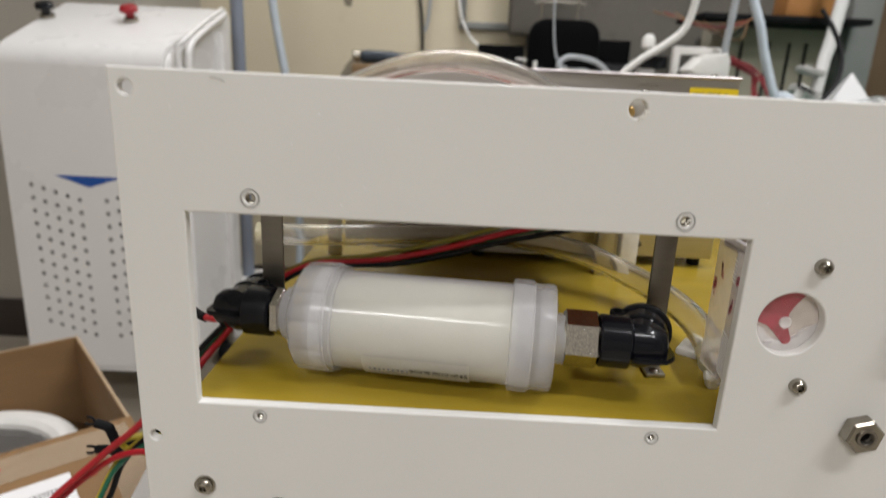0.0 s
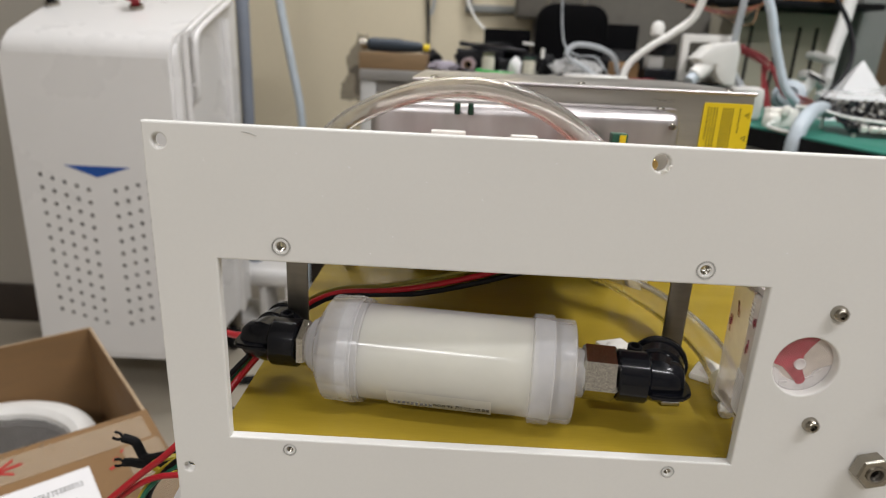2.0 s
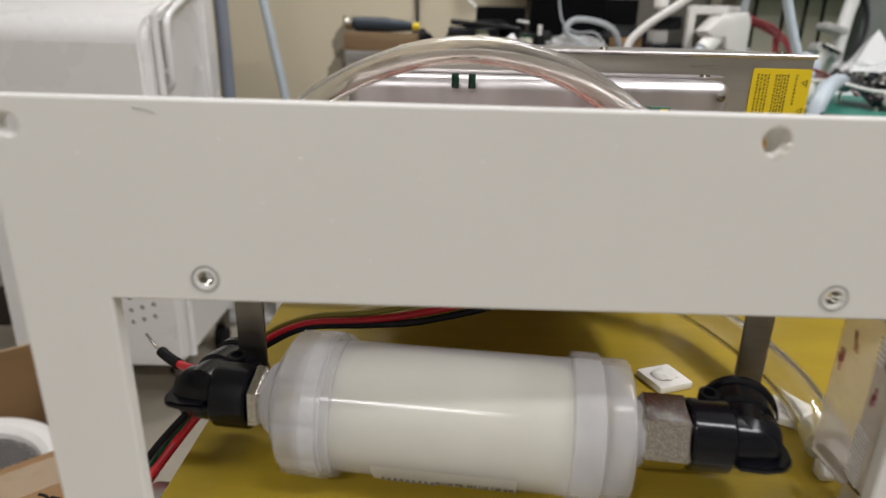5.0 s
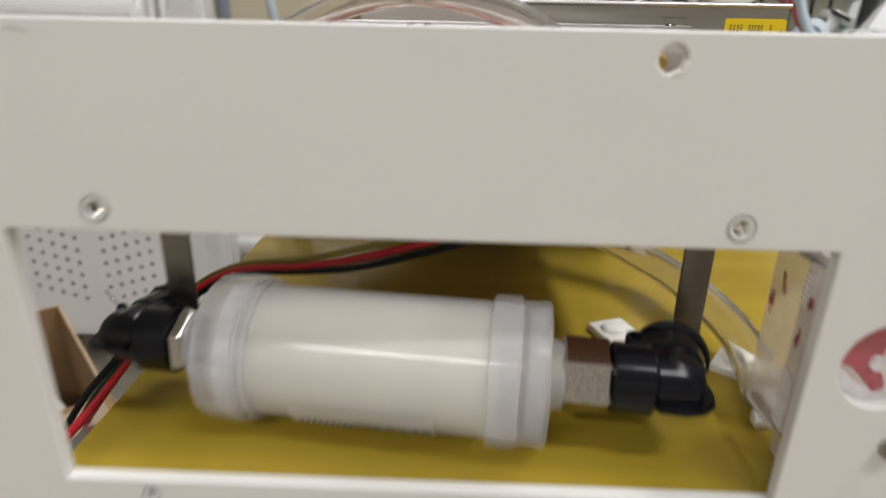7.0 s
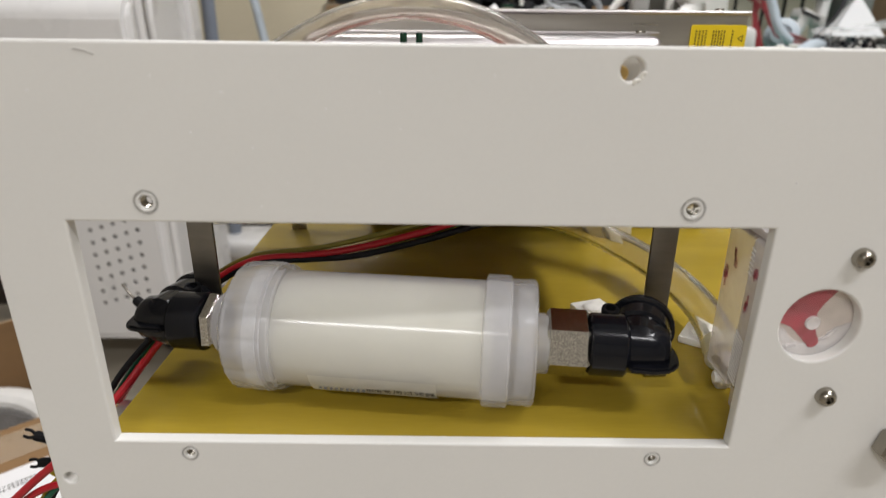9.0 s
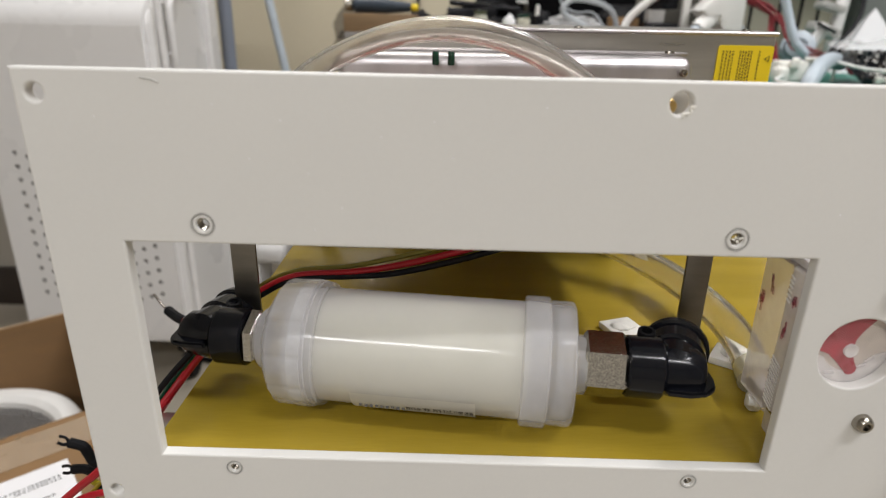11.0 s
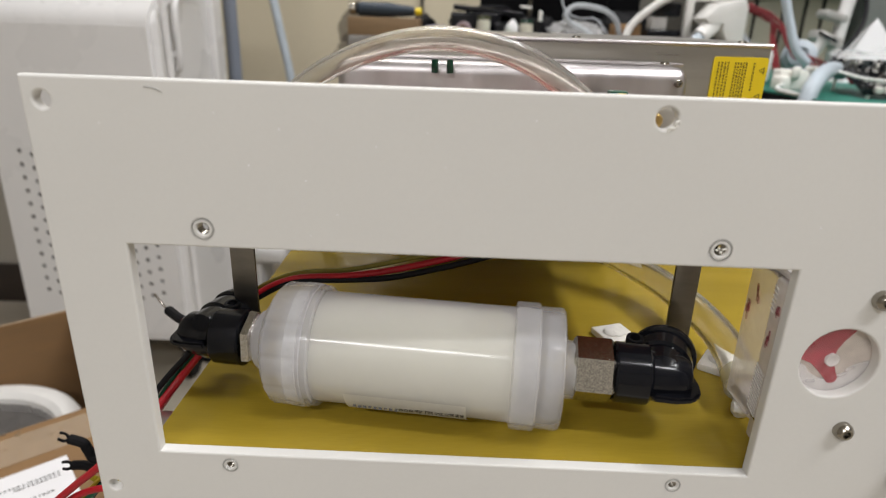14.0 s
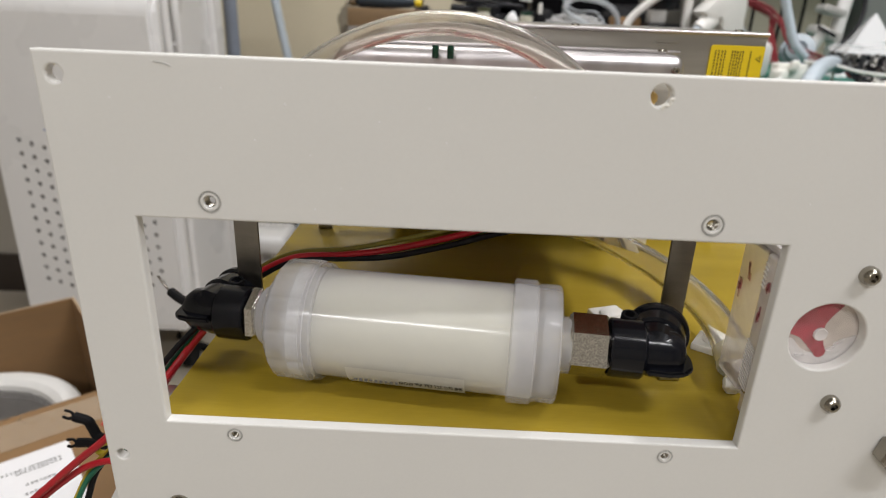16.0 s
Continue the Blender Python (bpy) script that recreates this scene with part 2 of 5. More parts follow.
RED_PLASTIC = mat("red_plastic", (0.30, 0.008, 0.016), 0.35, var=0.1)
RED_VANE = mat("mottled_red_plastic", (0.42, 0.022, 0.045), 0.3, var=0.30, scale=160, bump=0.2)
MARK = mat("faint_red_tint", (0.45, 0.04, 0.09), 0.4, var=0.3, scale=200, alpha=0.34)
MILKY = mat("cloudy_acrylic", (0.96, 0.92, 0.91), 0.10, var=0.10, scale=150, bump=0.5, grain=300, alpha=0.60)
RED_WIRE = mat("red_silicone", (0.46, 0.012, 0.022), 0.38, var=0.10, scale=90, bump=0.1)
DULL_RED = mat("dull_red_silicone", (0.24, 0.025, 0.03), 0.5, var=0.15, scale=60, bump=0.1)
BLACK_WIRE = mat("black_silicone", (0.007, 0.007, 0.009), 0.5, spec=0.25, var=0.1, bump=0.1)
GREEN_WIRE = mat("green_silicone", (0.015, 0.16, 0.09), 0.4, var=0.1, bump=0.1)
YELLOW_WIRE = mat("yellow_silicone", (0.48, 0.38, 0.03), 0.4, var=0.1, bump=0.1)
OLIVE_WIRE = mat("yellow_green_silicone", (0.26, 0.23, 0.035), 0.45, var=0.1, bump=0.1)
BROWN_WIRE = mat("dull_brown_cable", (0.20, 0.11, 0.05), 0.5, var=0.15, bump=0.1)
GREY_WIRE = mat("grey_cable", (0.36, 0.38, 0.40), 0.5, var=0.08, bump=0.1)
CARDBOARD = mat("brown_cardboard", (0.235, 0.136, 0.060), 0.75, var=0.10, scale=12, bump=0.25, grain=220, stretch=(1, 1, 5), spots=0.25, spot_col=(0.22, 0.12, 0.06))
PAPER = mat("white_paper", (0.82, 0.81, 0.82), 0.7, var=0.03, bump=0.1)
TAPE = mat("clear_tape", (0.66, 0.54, 0.40), 0.06, var=0.08, scale=55, bump=1.0, grain=120, alpha=0.24)
KRAFT = mat("frayed_kraft_edge", (0.42, 0.31, 0.20), 0.85, var=0.25, scale=90, bump=0.4)
GLOSS = mat("glossy_tape_crease", (0.34, 0.24, 0.14), 0.05, var=0.05, bump=0.0, alpha=0.9, spec=1.0, coat=1.0)
GREY_INK = mat("grey_ink", (0.12, 0.118, 0.115), 0.6, var=0.2)
INK = mat("black_ink", (0.03, 0.03, 0.035), 0.6, var=0.1)
OLIVE_INK = mat("dark_olive_ink", (0.16, 0.12, 0.012), 0.6, var=0.1)
BLUE_INK = mat("blue_ink", (0.02, 0.14, 0.42), 0.5, var=0.05)
RED_INK = mat("red_ink", (0.42, 0.03, 0.025), 0.7, var=0.2, scale=80)
BLUE = mat("blue_plastic", (0.015, 0.085, 0.36), 0.32, var=0.08)
YELLOW = mat("yellow_sticker", (0.78, 0.58, 0.015), 0.45, var=0.04)
GREY_PLASTIC = mat("grey_plastic", (0.46, 0.45, 0.43), 0.4, var=0.04, bump=0.08)
GREEN_PCB = mat("green_board", (0.02, 0.10, 0.06), 0.35, var=0.15, scale=60)
BROWN_PCB = mat("red_brown_board", (0.27, 0.10, 0.08), 0.35, var=0.12, scale=40)
GREEN_GLASS = mat("green_cap", (0.004, 0.035, 0.018), 0.2, var=0.1)
GREEN_MAT = mat("green_bench_mat", (0.02, 0.17, 0.125), 0.55, var=0.10, scale=10, bump=0.2, spots=0.25, spot_col=(0.06, 0.2, 0.16))
WALL = mat("cream_wall_paint", (0.60, 0.535, 0.395), 0.75, var=0.06, scale=2.2, bump=0.25, grain=120, spots=0.22, spot_col=(0.42, 0.35, 0.24))
PLASTER = mat("stained_plaster", (0.125, 0.115, 0.098), 0.8, var=0.18, scale=6, bump=0.4, grain=60, spots=0.5, spot_col=(0.10, 0.09, 0.075))
GREY_WALL = mat("grey_white_wall_paint", (0.40, 0.375, 0.33), 0.75, var=0.08, scale=2.5, bump=0.25, grain=120, spots=0.2, spot_col=(0.4, 0.36, 0.3))
CEILING = mat("white_ceiling_paint", (0.62, 0.61, 0.59), 0.85, var=0.03, scale=3, bump=0.1)
FLOOR = mat("beige_floor_tile", (0.38, 0.34, 0.275), 0.35, var=0.12, scale=4, bump=0.1, spots=0.3, spot_col=(0.34, 0.29, 0.22))
DARK_WOOD = mat("dark_brown_skirting", (0.035, 0.025, 0.02), 0.5, var=0.2, scale=10, bump=0.2)
BENCH_PAINT = mat("worn_grey_bench_paint", (0.27, 0.26, 0.245), 0.5, var=0.16, scale=9, bump=0.15, spots=0.35, spot_col=(0.12, 0.11, 0.10))
WOOD = mat("brown_board", (0.24, 0.155, 0.08), 0.6, var=0.18, scale=10, bump=0.2, stretch=(1, 8, 8))
GREY_PAINT = mat("grey_painted_steel", (0.50, 0.50, 0.49), 0.45, var=0.06, scale=6, bump=0.1, spots=0.15)
BLUE_GREY = mat("blue_grey_painted_steel", (0.24, 0.27, 0.33), 0.45, var=0.08, scale=6, bump=0.1)
BLUE_HOSE = mat("pale_blue_hose", (0.46, 0.52, 0.57), 0.4, var=0.08, scale=40, bump=0.1)
PALE_TUBE = mat("pale_blue_vinyl", (0.56, 0.63, 0.70), 0.35, var=0.08, scale=40, bump=0.1)
ORANGE = mat("orange_brown_board", (0.38, 0.17, 0.05), 0.6, var=0.12, scale=20, bump=0.2)
DARK_PAD = mat("black_foam", (0.0035, 0.0035, 0.004), 0.85, var=0.2, scale=60, bump=0.2, spec=0.06)
GRILLE = mat("grey_grille", (0.20, 0.19, 0.18), 0.5, 0.4, var=0.15, scale=60, bump=0.2)

# ---- room ----
X0, X1, Y0, Y1, H = -2.3, 2.6, -3.0, 2.15, 2.64
solid("floor", box(B(), ((X0 + X1) / 2, (Y0 + Y1) / 2, -0.05), (X1 - X0 + 0.3, Y1 - Y0 + 0.3, 0.1)), FLOOR, "beige tiled workshop floor with scuffs", "floor", kind="structure")
solid("ceiling", box(B(), ((X0 + X1) / 2, (Y0 + Y1) / 2, H + 0.05), (X1 - X0 + 0.3, Y1 - Y0 + 0.3, 0.1)), CEILING, "plain white painted ceiling", "ceiling", kind="structure")
solid("wall_north", box(B(), ((X0 + X1) / 2, Y1 + 0.06, H / 2), (X1 - X0, 0.12, H)), WALL, "stained cream painted workshop wall", "wall", kind="structure")
solid("wall_south", box(B(), ((X0 + X1) / 2, Y0 - 0.06, H / 2), (X1 - X0, 0.12, H)), GREY_WALL, "plain grey white painted workshop wall", "wall", kind="structure")
solid("wall_west", box(B(), (X0 - 0.06, (Y0 + Y1) / 2, H / 2), (0.12, Y1 - Y0 + 0.24, H)), GREY_WALL, "plain grey white painted side wall", "wall", kind="structure")
solid("wall_east", box(B(), (X1 + 0.06, (Y0 + Y1) / 2, H / 2), (0.12, Y1 - Y0 + 0.24, H)), GREY_WALL, "plain grey white painted side wall", "wall", kind="structure")
solid("baseboard", box(B(), ((X0 + X1) / 2, Y1 - 0.008, 0.06), (X1 - X0 - 0.01, 0.016, 0.12), 0.003), DARK_WOOD, "dark brown skirting board along the wall", "baseboard", kind="structure")
solid("wall_recess", box(B(), ((X0 - 0.85) / 2, (1.716 + Y1) / 2, H / 2), (-0.85 - X0, Y1 - 1.716, H)), GREY_WALL, "grey painted wall section standing forward of the rest", "wall", kind="structure")
solid("baseboard", box(B(), ((X0 - 0.85) / 2, 1.708, 0.06), (-0.85 - X0, 0.016, 0.12), 0.003), DARK_WOOD, "dark brown skirting board on the forward wall", "baseboard", kind="structure")
for lx, ly, lsx, lsy, _ in LAMPS:
    lamp = thing("ceiling_light", (lx, ly, H - 0.03), "white fluorescent ceiling light with a flat housing", "ceiling light", "fluorescent ceiling lights")
    part("housing", box(B(), (lx, ly, H - 0.012), (lsx + 0.06, lsy + 0.06, 0.02), 0.004), WHITE, lamp)

# ---- chassis with its front panel ----
FY, BY = 0.231, 0.2358
TOP, LEFT, RIGHT = 0.8197, -0.1287, 0.37
PLATE = 0.681
FAN_X, FAN_Z = (-0.0158, 0.112), 0.5785
chassis = thing("equipment_chassis", (0.12, 0.30, 0.0), "white sheet plastic equipment chassis with a yellow board shelf", "equipment chassis")
holes = [[(-0.1032, 0.6833), (0.1170, 0.6822), (0.1174, 0.7652), (-0.1032, 0.7662)], circle(-0.1224, 0.8124, 0.0028), circle(0.0670, 0.8126, 0.0034), circle(-0.1229, 0.6663, 0.0024, 16),
         circle(0.1389, 0.7312, 0.0133, 40), rect(0.1822, 0.7243, 0.2185, 0.7706)]
INSERTS = [(-0.0775, 0.7725), (0.0906, 0.7713), (-0.0772, 0.6779), (0.0902, 0.6766)]
holes += [circle(x, z, 0.0034 if k < 2 else 0.0026, 20) for k, (x, z) in enumerate(INSERTS)]
holes += [circle(x, FAN_Z, 0.0577, 64) for x in FAN_X]
front = part("front_panel", cut_plate([[(LEFT, 0.012), (RIGHT, 0.012), (RIGHT, TOP - 0.0019), (LEFT, TOP)], *holes], FY, BY, 0.0007), PANEL, chassis, "white plastic front panel with cut openings", smooth=12)
part("shelf", box(B(), (0.1175, 0.4775, PLATE - 0.003), (0.457, 0.483, 0.006), 0.0006), EPOXY, chassis, "yellow glass epoxy board shelf")
for x, y in ((-0.112, 0.26), (0.335, 0.26), (-0.112, 0.70), (0.335, 0.70)):
    part("post", box(B(), (x, y, 0.337), (0.02, 0.02, 0.674), 0.002), STEEL, chassis)
part("bottom_plate", box(B(), (0.115, 0.479, 0.006), (0.462, 0.478, 0.012), 0.001), STEEL, chassis)


def threaded_insert(x, z, f, metal):
    """A pressed-in thread insert; f scales it."""
    ring = B()
    lathe(ring, (x, FY - 0.0001, z), (0, 1, 0), [(0.0006, 0.0034 * f), (0, 0.0031 * f), (0, 0.0024 * f), (0.0006, 0.0020 * f), (0.0042, 0.0019 * f), (0.0042, 0.0034 * f), (0.0006, 0.0034 * f)], 24)
    ob = part("threaded_insert", ring, metal, front, "pressed thread insert")
    teeth = B()
    for k in range(26):
        a = 2 * math.pi * k / 26
        box(teeth, (x + 0.0036 * f * math.cos(a), FY - 0.0001, z + 0.0036 * f * math.sin(a)), (0.0005 * f, 0.0004, 0.0004 * f), rot=Matrix.Rotation(-a, 3, "Y"))
    part("knurl", teeth, GREY_PLASTIC, ob)
    thread = B()
    for k in range(5):
        lathe(thread, (x, FY + 0.0008 + 0.0007 * k, z), (0, 1, 0), [(0, 0.0020 * f), (0.0003, 0.0015 * f), (0.0006, 0.0020 * f)], 20)
    part("thread", thread, NICKEL, ob)


for k, (x, z) in enumerate(INSERTS):
    threaded_insert(x, z, 1.0 if k < 2 else 0.76, PANEL)


def button_bolt(x, z, r, washer=False, parent=front, y=FY, flat=False):
    """A domed socket head bolt with an optional washer."""
    bm = B()
    if flat:
        lathe(bm, (x, y, z), (0, -1, 0), [(0, 0), (0, r), (0.0009, r), (0.0013, r * 0.92), (0.0014, r * 0.64), (0.0024, r * 0.60), (0.0030, r * 0.44), (0.0031, r * 0.20), (0.0022, r * 0.18), (0.0022, 0)], 28)
    else:
        lathe(bm, (x, y, z), (0, -1, 0), [(0, 0), (0, r), (0.0012, r), (0.0026, r * 0.86), (0.0034, r * 0.6), (0.0034, r * 0.42), (0.0016, r * 0.40), (0.0016, 0)], 28)
    ob = part("bolt", bm, NICKEL, parent, "round head steel bolt")
    if washer:
        part("washer", lathe(B(), (x, y, z), (0, -1, 0), [(0, r * 0.5), (0, r * 1.25), (0.0009, r * 1.25), (0.0009, r * 0.5)], 28), NICKEL, ob)
    cut = B()
    for a in (0, 90):
        box(cut, (x, y - 0.0021, z), (r * 0.75, 0.0008, r * 0.16), rot=Matrix.Rotation(radians(a + 25), 3, "Y"))
    part("drive", cut, DARK_STEEL, ob)
    return ob


for x, z in ((0.1464, 0.7560), (0.1464, 0.7045)):
    button_bolt(x, z, 0.0034)
button_bolt(-0.1028, 0.6425, 0.0037, True)
button_bolt(0.1690, 0.6330, 0.0037, True)

nut = part("hex_nut", hexagon(B(), (0.1755, FY, 0.6852), (0.1755, FY - 0.0065, 0.6852), 0.0080, 0.0040, 0.25), NICKEL, front, "nickel bulkhead hex nut")
part("thread", lathe(B(), (0.1755, FY, 0.6852), (0, -1, 0), [(0, 0.0041), (0.0072, 0.0041), (0.0072, 0.0030), (0.0060, 0.0026), (0.0052, 0.0030), (0.0044, 0.0026), (0.0036, 0.0030), (0, 0.0028)], 24), DARK_STEEL, nut)
part("thread_floor", lathe(B(), (0.1755, FY + 0.001, 0.6852), (0, -1, 0), [(0, 0), (0, 0.0029), (0.001, 0.0029), (0.001, 0)], 20), BLACK_FLAT, nut)
# burrs round the roughly drilled hole and chips
burr = B()
for k in range(4):
    a = radians(-75 + 20 * k)
    box(burr, (0.0670 + 0.0034 * math.cos(a), FY + 0.0002, 0.8126 + 0.0034 * math.sin(a)), (0.0016, 0.0012, 0.0009), 0.0003, Matrix.Rotation(a + k, 3, "Y"), 1)
part("back_block", box(B(), (0.0690, BY + 0.0090, 0.8070), (0.014, 0.006, 0.018), 0.001), GREY_WALL, chassis, "pale brown block behind a hole")
part("spacer", cyl(B(), (0.0652, BY, 0.8112), (0.0652, BY + 0.0062, 0.8112), 0.0022, edge=0.0003), BRASS, chassis, "brass spacer behind a hole")
for x, z in ((-0.1059, 0.8058), (-0.0505, 0.8057), (0.0279, 0.8107), (-0.0333, 0.7789), (0.1205, 0.7800), (-0.0702, 0.8100), (-0.0503, 0.8055), (-0.0206, 0.8012), (-0.0049, 0.8059), (-0.0607, 0.7940), (0.0009, 0.7954), (-0.0430, 0.7897), (-0.0421, 0.7715)):
    part("speck", box(B(), (x, FY - 0.0001, z), (0.0005, 0.0003, 0.0004), 0.0001), PAPER, front, "tiny white speck", smooth=0)
part("burr", burr, NYLON, front, "ragged plastic burr at a drilled hole")
chips = B()
for k in range(5):
    box(chips, (0.0906 - 0.0012 + 0.0007 * k, FY + 0.0003, 0.7713 + 0.0008 * math.sin(2.2 * k)), (0.0009, 0.0008, 0.0006), 0.0002, Matrix.Rotation(0.9 * k, 3, "Y"), 1)
part("burr", chips, NYLON, front, "white plastic chips in a thread insert")
part("scratch", sweep(B(), [(-0.0905, FY - 0.00005, 0.8172), (-0.0875, FY - 0.00005, 0.8168), (-0.0850, FY - 0.00005, 0.8158)], 0.00022, 6, 4), GREY_PLASTIC, front, "short grey scratch")

for side, sx in (("L", -0.0870), ("R", 0.1063)):
    strap = B()
    low = PLATE + 0.0003 if side == "R" else 0.7085
    box(strap, (sx, 0.291, (0.807 + low) / 2), (0.0106, 0.0018, 0.807 - low), 0.0003)
    part("strap", strap, DARK_STEEL, chassis, "dark steel mounting strap")
    if side == "R":
        part("strap_foot", box(B(), (sx, 0.2842, PLATE + 0.0012), (0.0092, 0.0120, 0.0018), 0.0003), STEEL, chassis, "bent steel foot of the strap")
        foot_at = (sx, 0.2815, PLATE + 0.0020)
        part("foot_screw", lathe(B(), foot_at, (0, 0, 1), [(0, 0), (0, 0.0026), (0.0008, 0.0026), (0.0014, 0.0018), (0.0016, 0)], 18), NICKEL, chassis, "small steel screw")

# ---- cooling fans ----
def cooling_fan(cx, cz):
    fan = thing("cooling_fan", (cx, BY, cz - 0.06), "black axial cooling fan behind a chrome wire guard", "cooling fan", "cooling fans in the front panel")
    outline = rect(cx - 0.06, cz - 0.06, cx + 0.06, cz + 0.06, 0.006)
    part("frame", cut_plate([outline, circle(cx, cz, 0.0565, 48)], BY + 0.0005, BY + 0.0255), BLACK, fan)
    part("hub", cyl(B(), (cx, BY + 0.004, cz), (cx, BY + 0.024, cz), 0.02, edge=0.001), BLACK_FLAT, fan)
    for k in range(7):
        a = 2 * math.pi * k / 7
        blade = B()
        u, w = Vector((math.cos(a), 0, math.sin(a))), Vector((-math.sin(a), 0, math.cos(a)))
        mid = Vector((cx, BY + 0.014, cz)) + u * 0.036
        m = Matrix((u, (w * 0.6 + Vector((0, 1, 0)) * 0.8).normalized(), (w * 0.8 - Vector((0, 1, 0)) * 0.6).normalized())).transposed()
        box(blade, mid, (0.034, 0.0016, 0.027), 0.0005, m)
        part("blade", blade, BLACK_FLAT, fan)
    guard = part("wire_guard", sweep(B(), [(cx + 0.0556 * math.cos(a), FY - 0.002, cz + 0.0556 * math.sin(a)) for a in (2 * math.pi * k / 24 for k in range(24))] + [(cx + 0.0556, FY - 0.002, cz)], 0.0009, 8, 4), CHROME, fan, "chrome wire fan guard")
    for r in (0.0475, 0.0405, 0.0335, 0.0265, 0.0195):
        part("ring", sweep(B(), [(cx + r * math.cos(a), FY - 0.002, cz + r * math.sin(a)) for a in (2 * math.pi * k / 24 for k in range(24))] + [(cx + r, FY - 0.002, cz)], 0.0009, 8, 4), CHROME, guard)
    for k in range(4):
        a = radians(45 + 90 * k)
        d = Vector((math.cos(a), 0, math.sin(a)))
        at = Vector((cx, FY - 0.0035, cz))
        end = Vector((cx + 0.0544 * (1 if d.x > 0 else -1), FY - 0.0012, cz + 0.0544 * (1 if d.z > 0 else -1)))
        part("spoke", sweep(B(), [at + d * 0.018, at + d * 0.045, at + d * 0.058 + Vector((0, 0.001, 0)), end], 0.0009, 8, 5), CHROME, guard)
        button_bolt(end.x, end.z, 0.0050, False, fan, FY - 0.0004, True)


for x in FAN_X:
    cooling_fan(x, FAN_Z)
# unseen black block added to keep the gaps between the fan blades dark
rad = thing("radiator", (0.048, 0.285, 0.012), "plain black radiator block added behind the cooling fans to darken their openings", "radiator")
part("core", box(B(), (0.048, 0.285, 0.5785), (0.250, 0.036, 0.120), 0.002), BLACK_FLAT, rad)
for x in (-0.06, 0.156):
    part("stand", box(B(), (x, 0.285, 0.265), (0.012, 0.030, 0.506), 0.002), STEEL, rad)

# ---- water filter ----
AX = Vector((1, -0.121, 0)).normalized()


def on_axis(x):
    return Vector((x, 0.2657 - 0.121 * x, 0.7081))


SLOPE = (1 + 0.121 ** 2) ** 0.5
filt = thing("water_filter", (-0.01, 0.268, PLATE), "milky white inline water filter cartridge with black elbow fittings", "water filter")
O = on_axis(-0.0755)


def along(profile, seg=48, turn=0.0, base=O):
    return lathe(B(), base, AX, [(d * SLOPE, r) for d, r in profile], seg, turn)


part("core", along([(0.0195, 0), (0.0195, 0.0120), (0.0220, 0.0165), (0.0270, 0.0192), (0.0350, 0.0206), (0.0440, 0.0210), (0.0980, 0.0210), (0.1030, 0.0203), (0.1065, 0.0185), (0.1085, 0.0150), (0.1090, 0.0090), (0.1090, 0)]), CORE, filt, "cream fibre filter core")
shell = part("shell", along([(0.016, 0.0228), (0.024, 0.0231), (0.106, 0.0233), (0.116, 0.0233)]), SHELL, filt, "translucent milky housing")
cap = along([(0.0050, 0.0130), (0.0052, 0.0184), (0.0058, 0.0196), (0.0094, 0.0254), (0.0104, 0.0262), (0.0246, 0.0264), (0.0250, 0.0260)], 12, 0.5)
band = along([(0.0182, 0.0262), (0.0184, 0.0266), (0.0232, 0.0266), (0.0234, 0.0262)], 12, 0.5)
for bm in (cap, band):
    bmesh.ops.bevel(bm, geom=[e for e in bm.edges if abs((e.verts[0].co - e.verts[1].co).normalized().dot(AX)) > 0.25], offset=0.0022, segments=3, affect="EDGES")
part("left_cap", cap, CAP, filt, "translucent faceted end cap", smooth=38)
part("cap_band", band, THREAD, filt, "whiter ring round the cap", smooth=38)
part("cap_collar", along([(0.0240, 0.0246), (0.0243, 0.0253), (0.0272, 0.0253), (0.0278, 0.0248), (0.0280, 0.0234)]), RIB, filt)
for k in range(5):
    d_ = 0.0150 + 0.0015 * k
    part("thread_ring", along([(d_, 0.0236), (d_ + 0.0005, 0.0240), (d_ + 0.0009, 0.0240), (d_ + 0.0014, 0.0236)]), THREAD, filt)
part("inner_sleeve", along([(0.118, 0.0205), (0.1185, 0.0212), (0.1235, 0.0212), (0.124, 0.0205)]), RIB, filt)
part("right_cap", along([(0.1055, 0.0242), (0.1060, 0.0254), (0.1064, 0.0257), (0.1150, 0.0257), (0.1156, 0.0251), (0.1158, 0.0243), (0.1238, 0.0245), (0.1248, 0.0241), (0.1253, 0.0232), (0.1254, 0.0118), (0.1300, 0.0116), (0.1302, 0.0)]), RIB, filt, "translucent domed end cap")
part("neck", along([(-0.0012, 0.0), (-0.0012, 0.0108), (0.0002, 0.0124), (0.0016, 0.0126), (0.0020, 0.0136), (0.0036, 0.0138), (0.0040, 0.0128), (0.0052, 0.0130)], 36), CAP, filt, "translucent stepped neck")
lab = B()


def on_shell(x, deg, r):
    """A point on the housing: deg goes down from level, on the side towards the room."""
    a = radians(deg)
    side = Vector((-AX.y, AX.x, 0)) * -1
    return on_axis(x) + r * (math.cos(a) * side - math.sin(a) * Vector((0, 0, 1)))


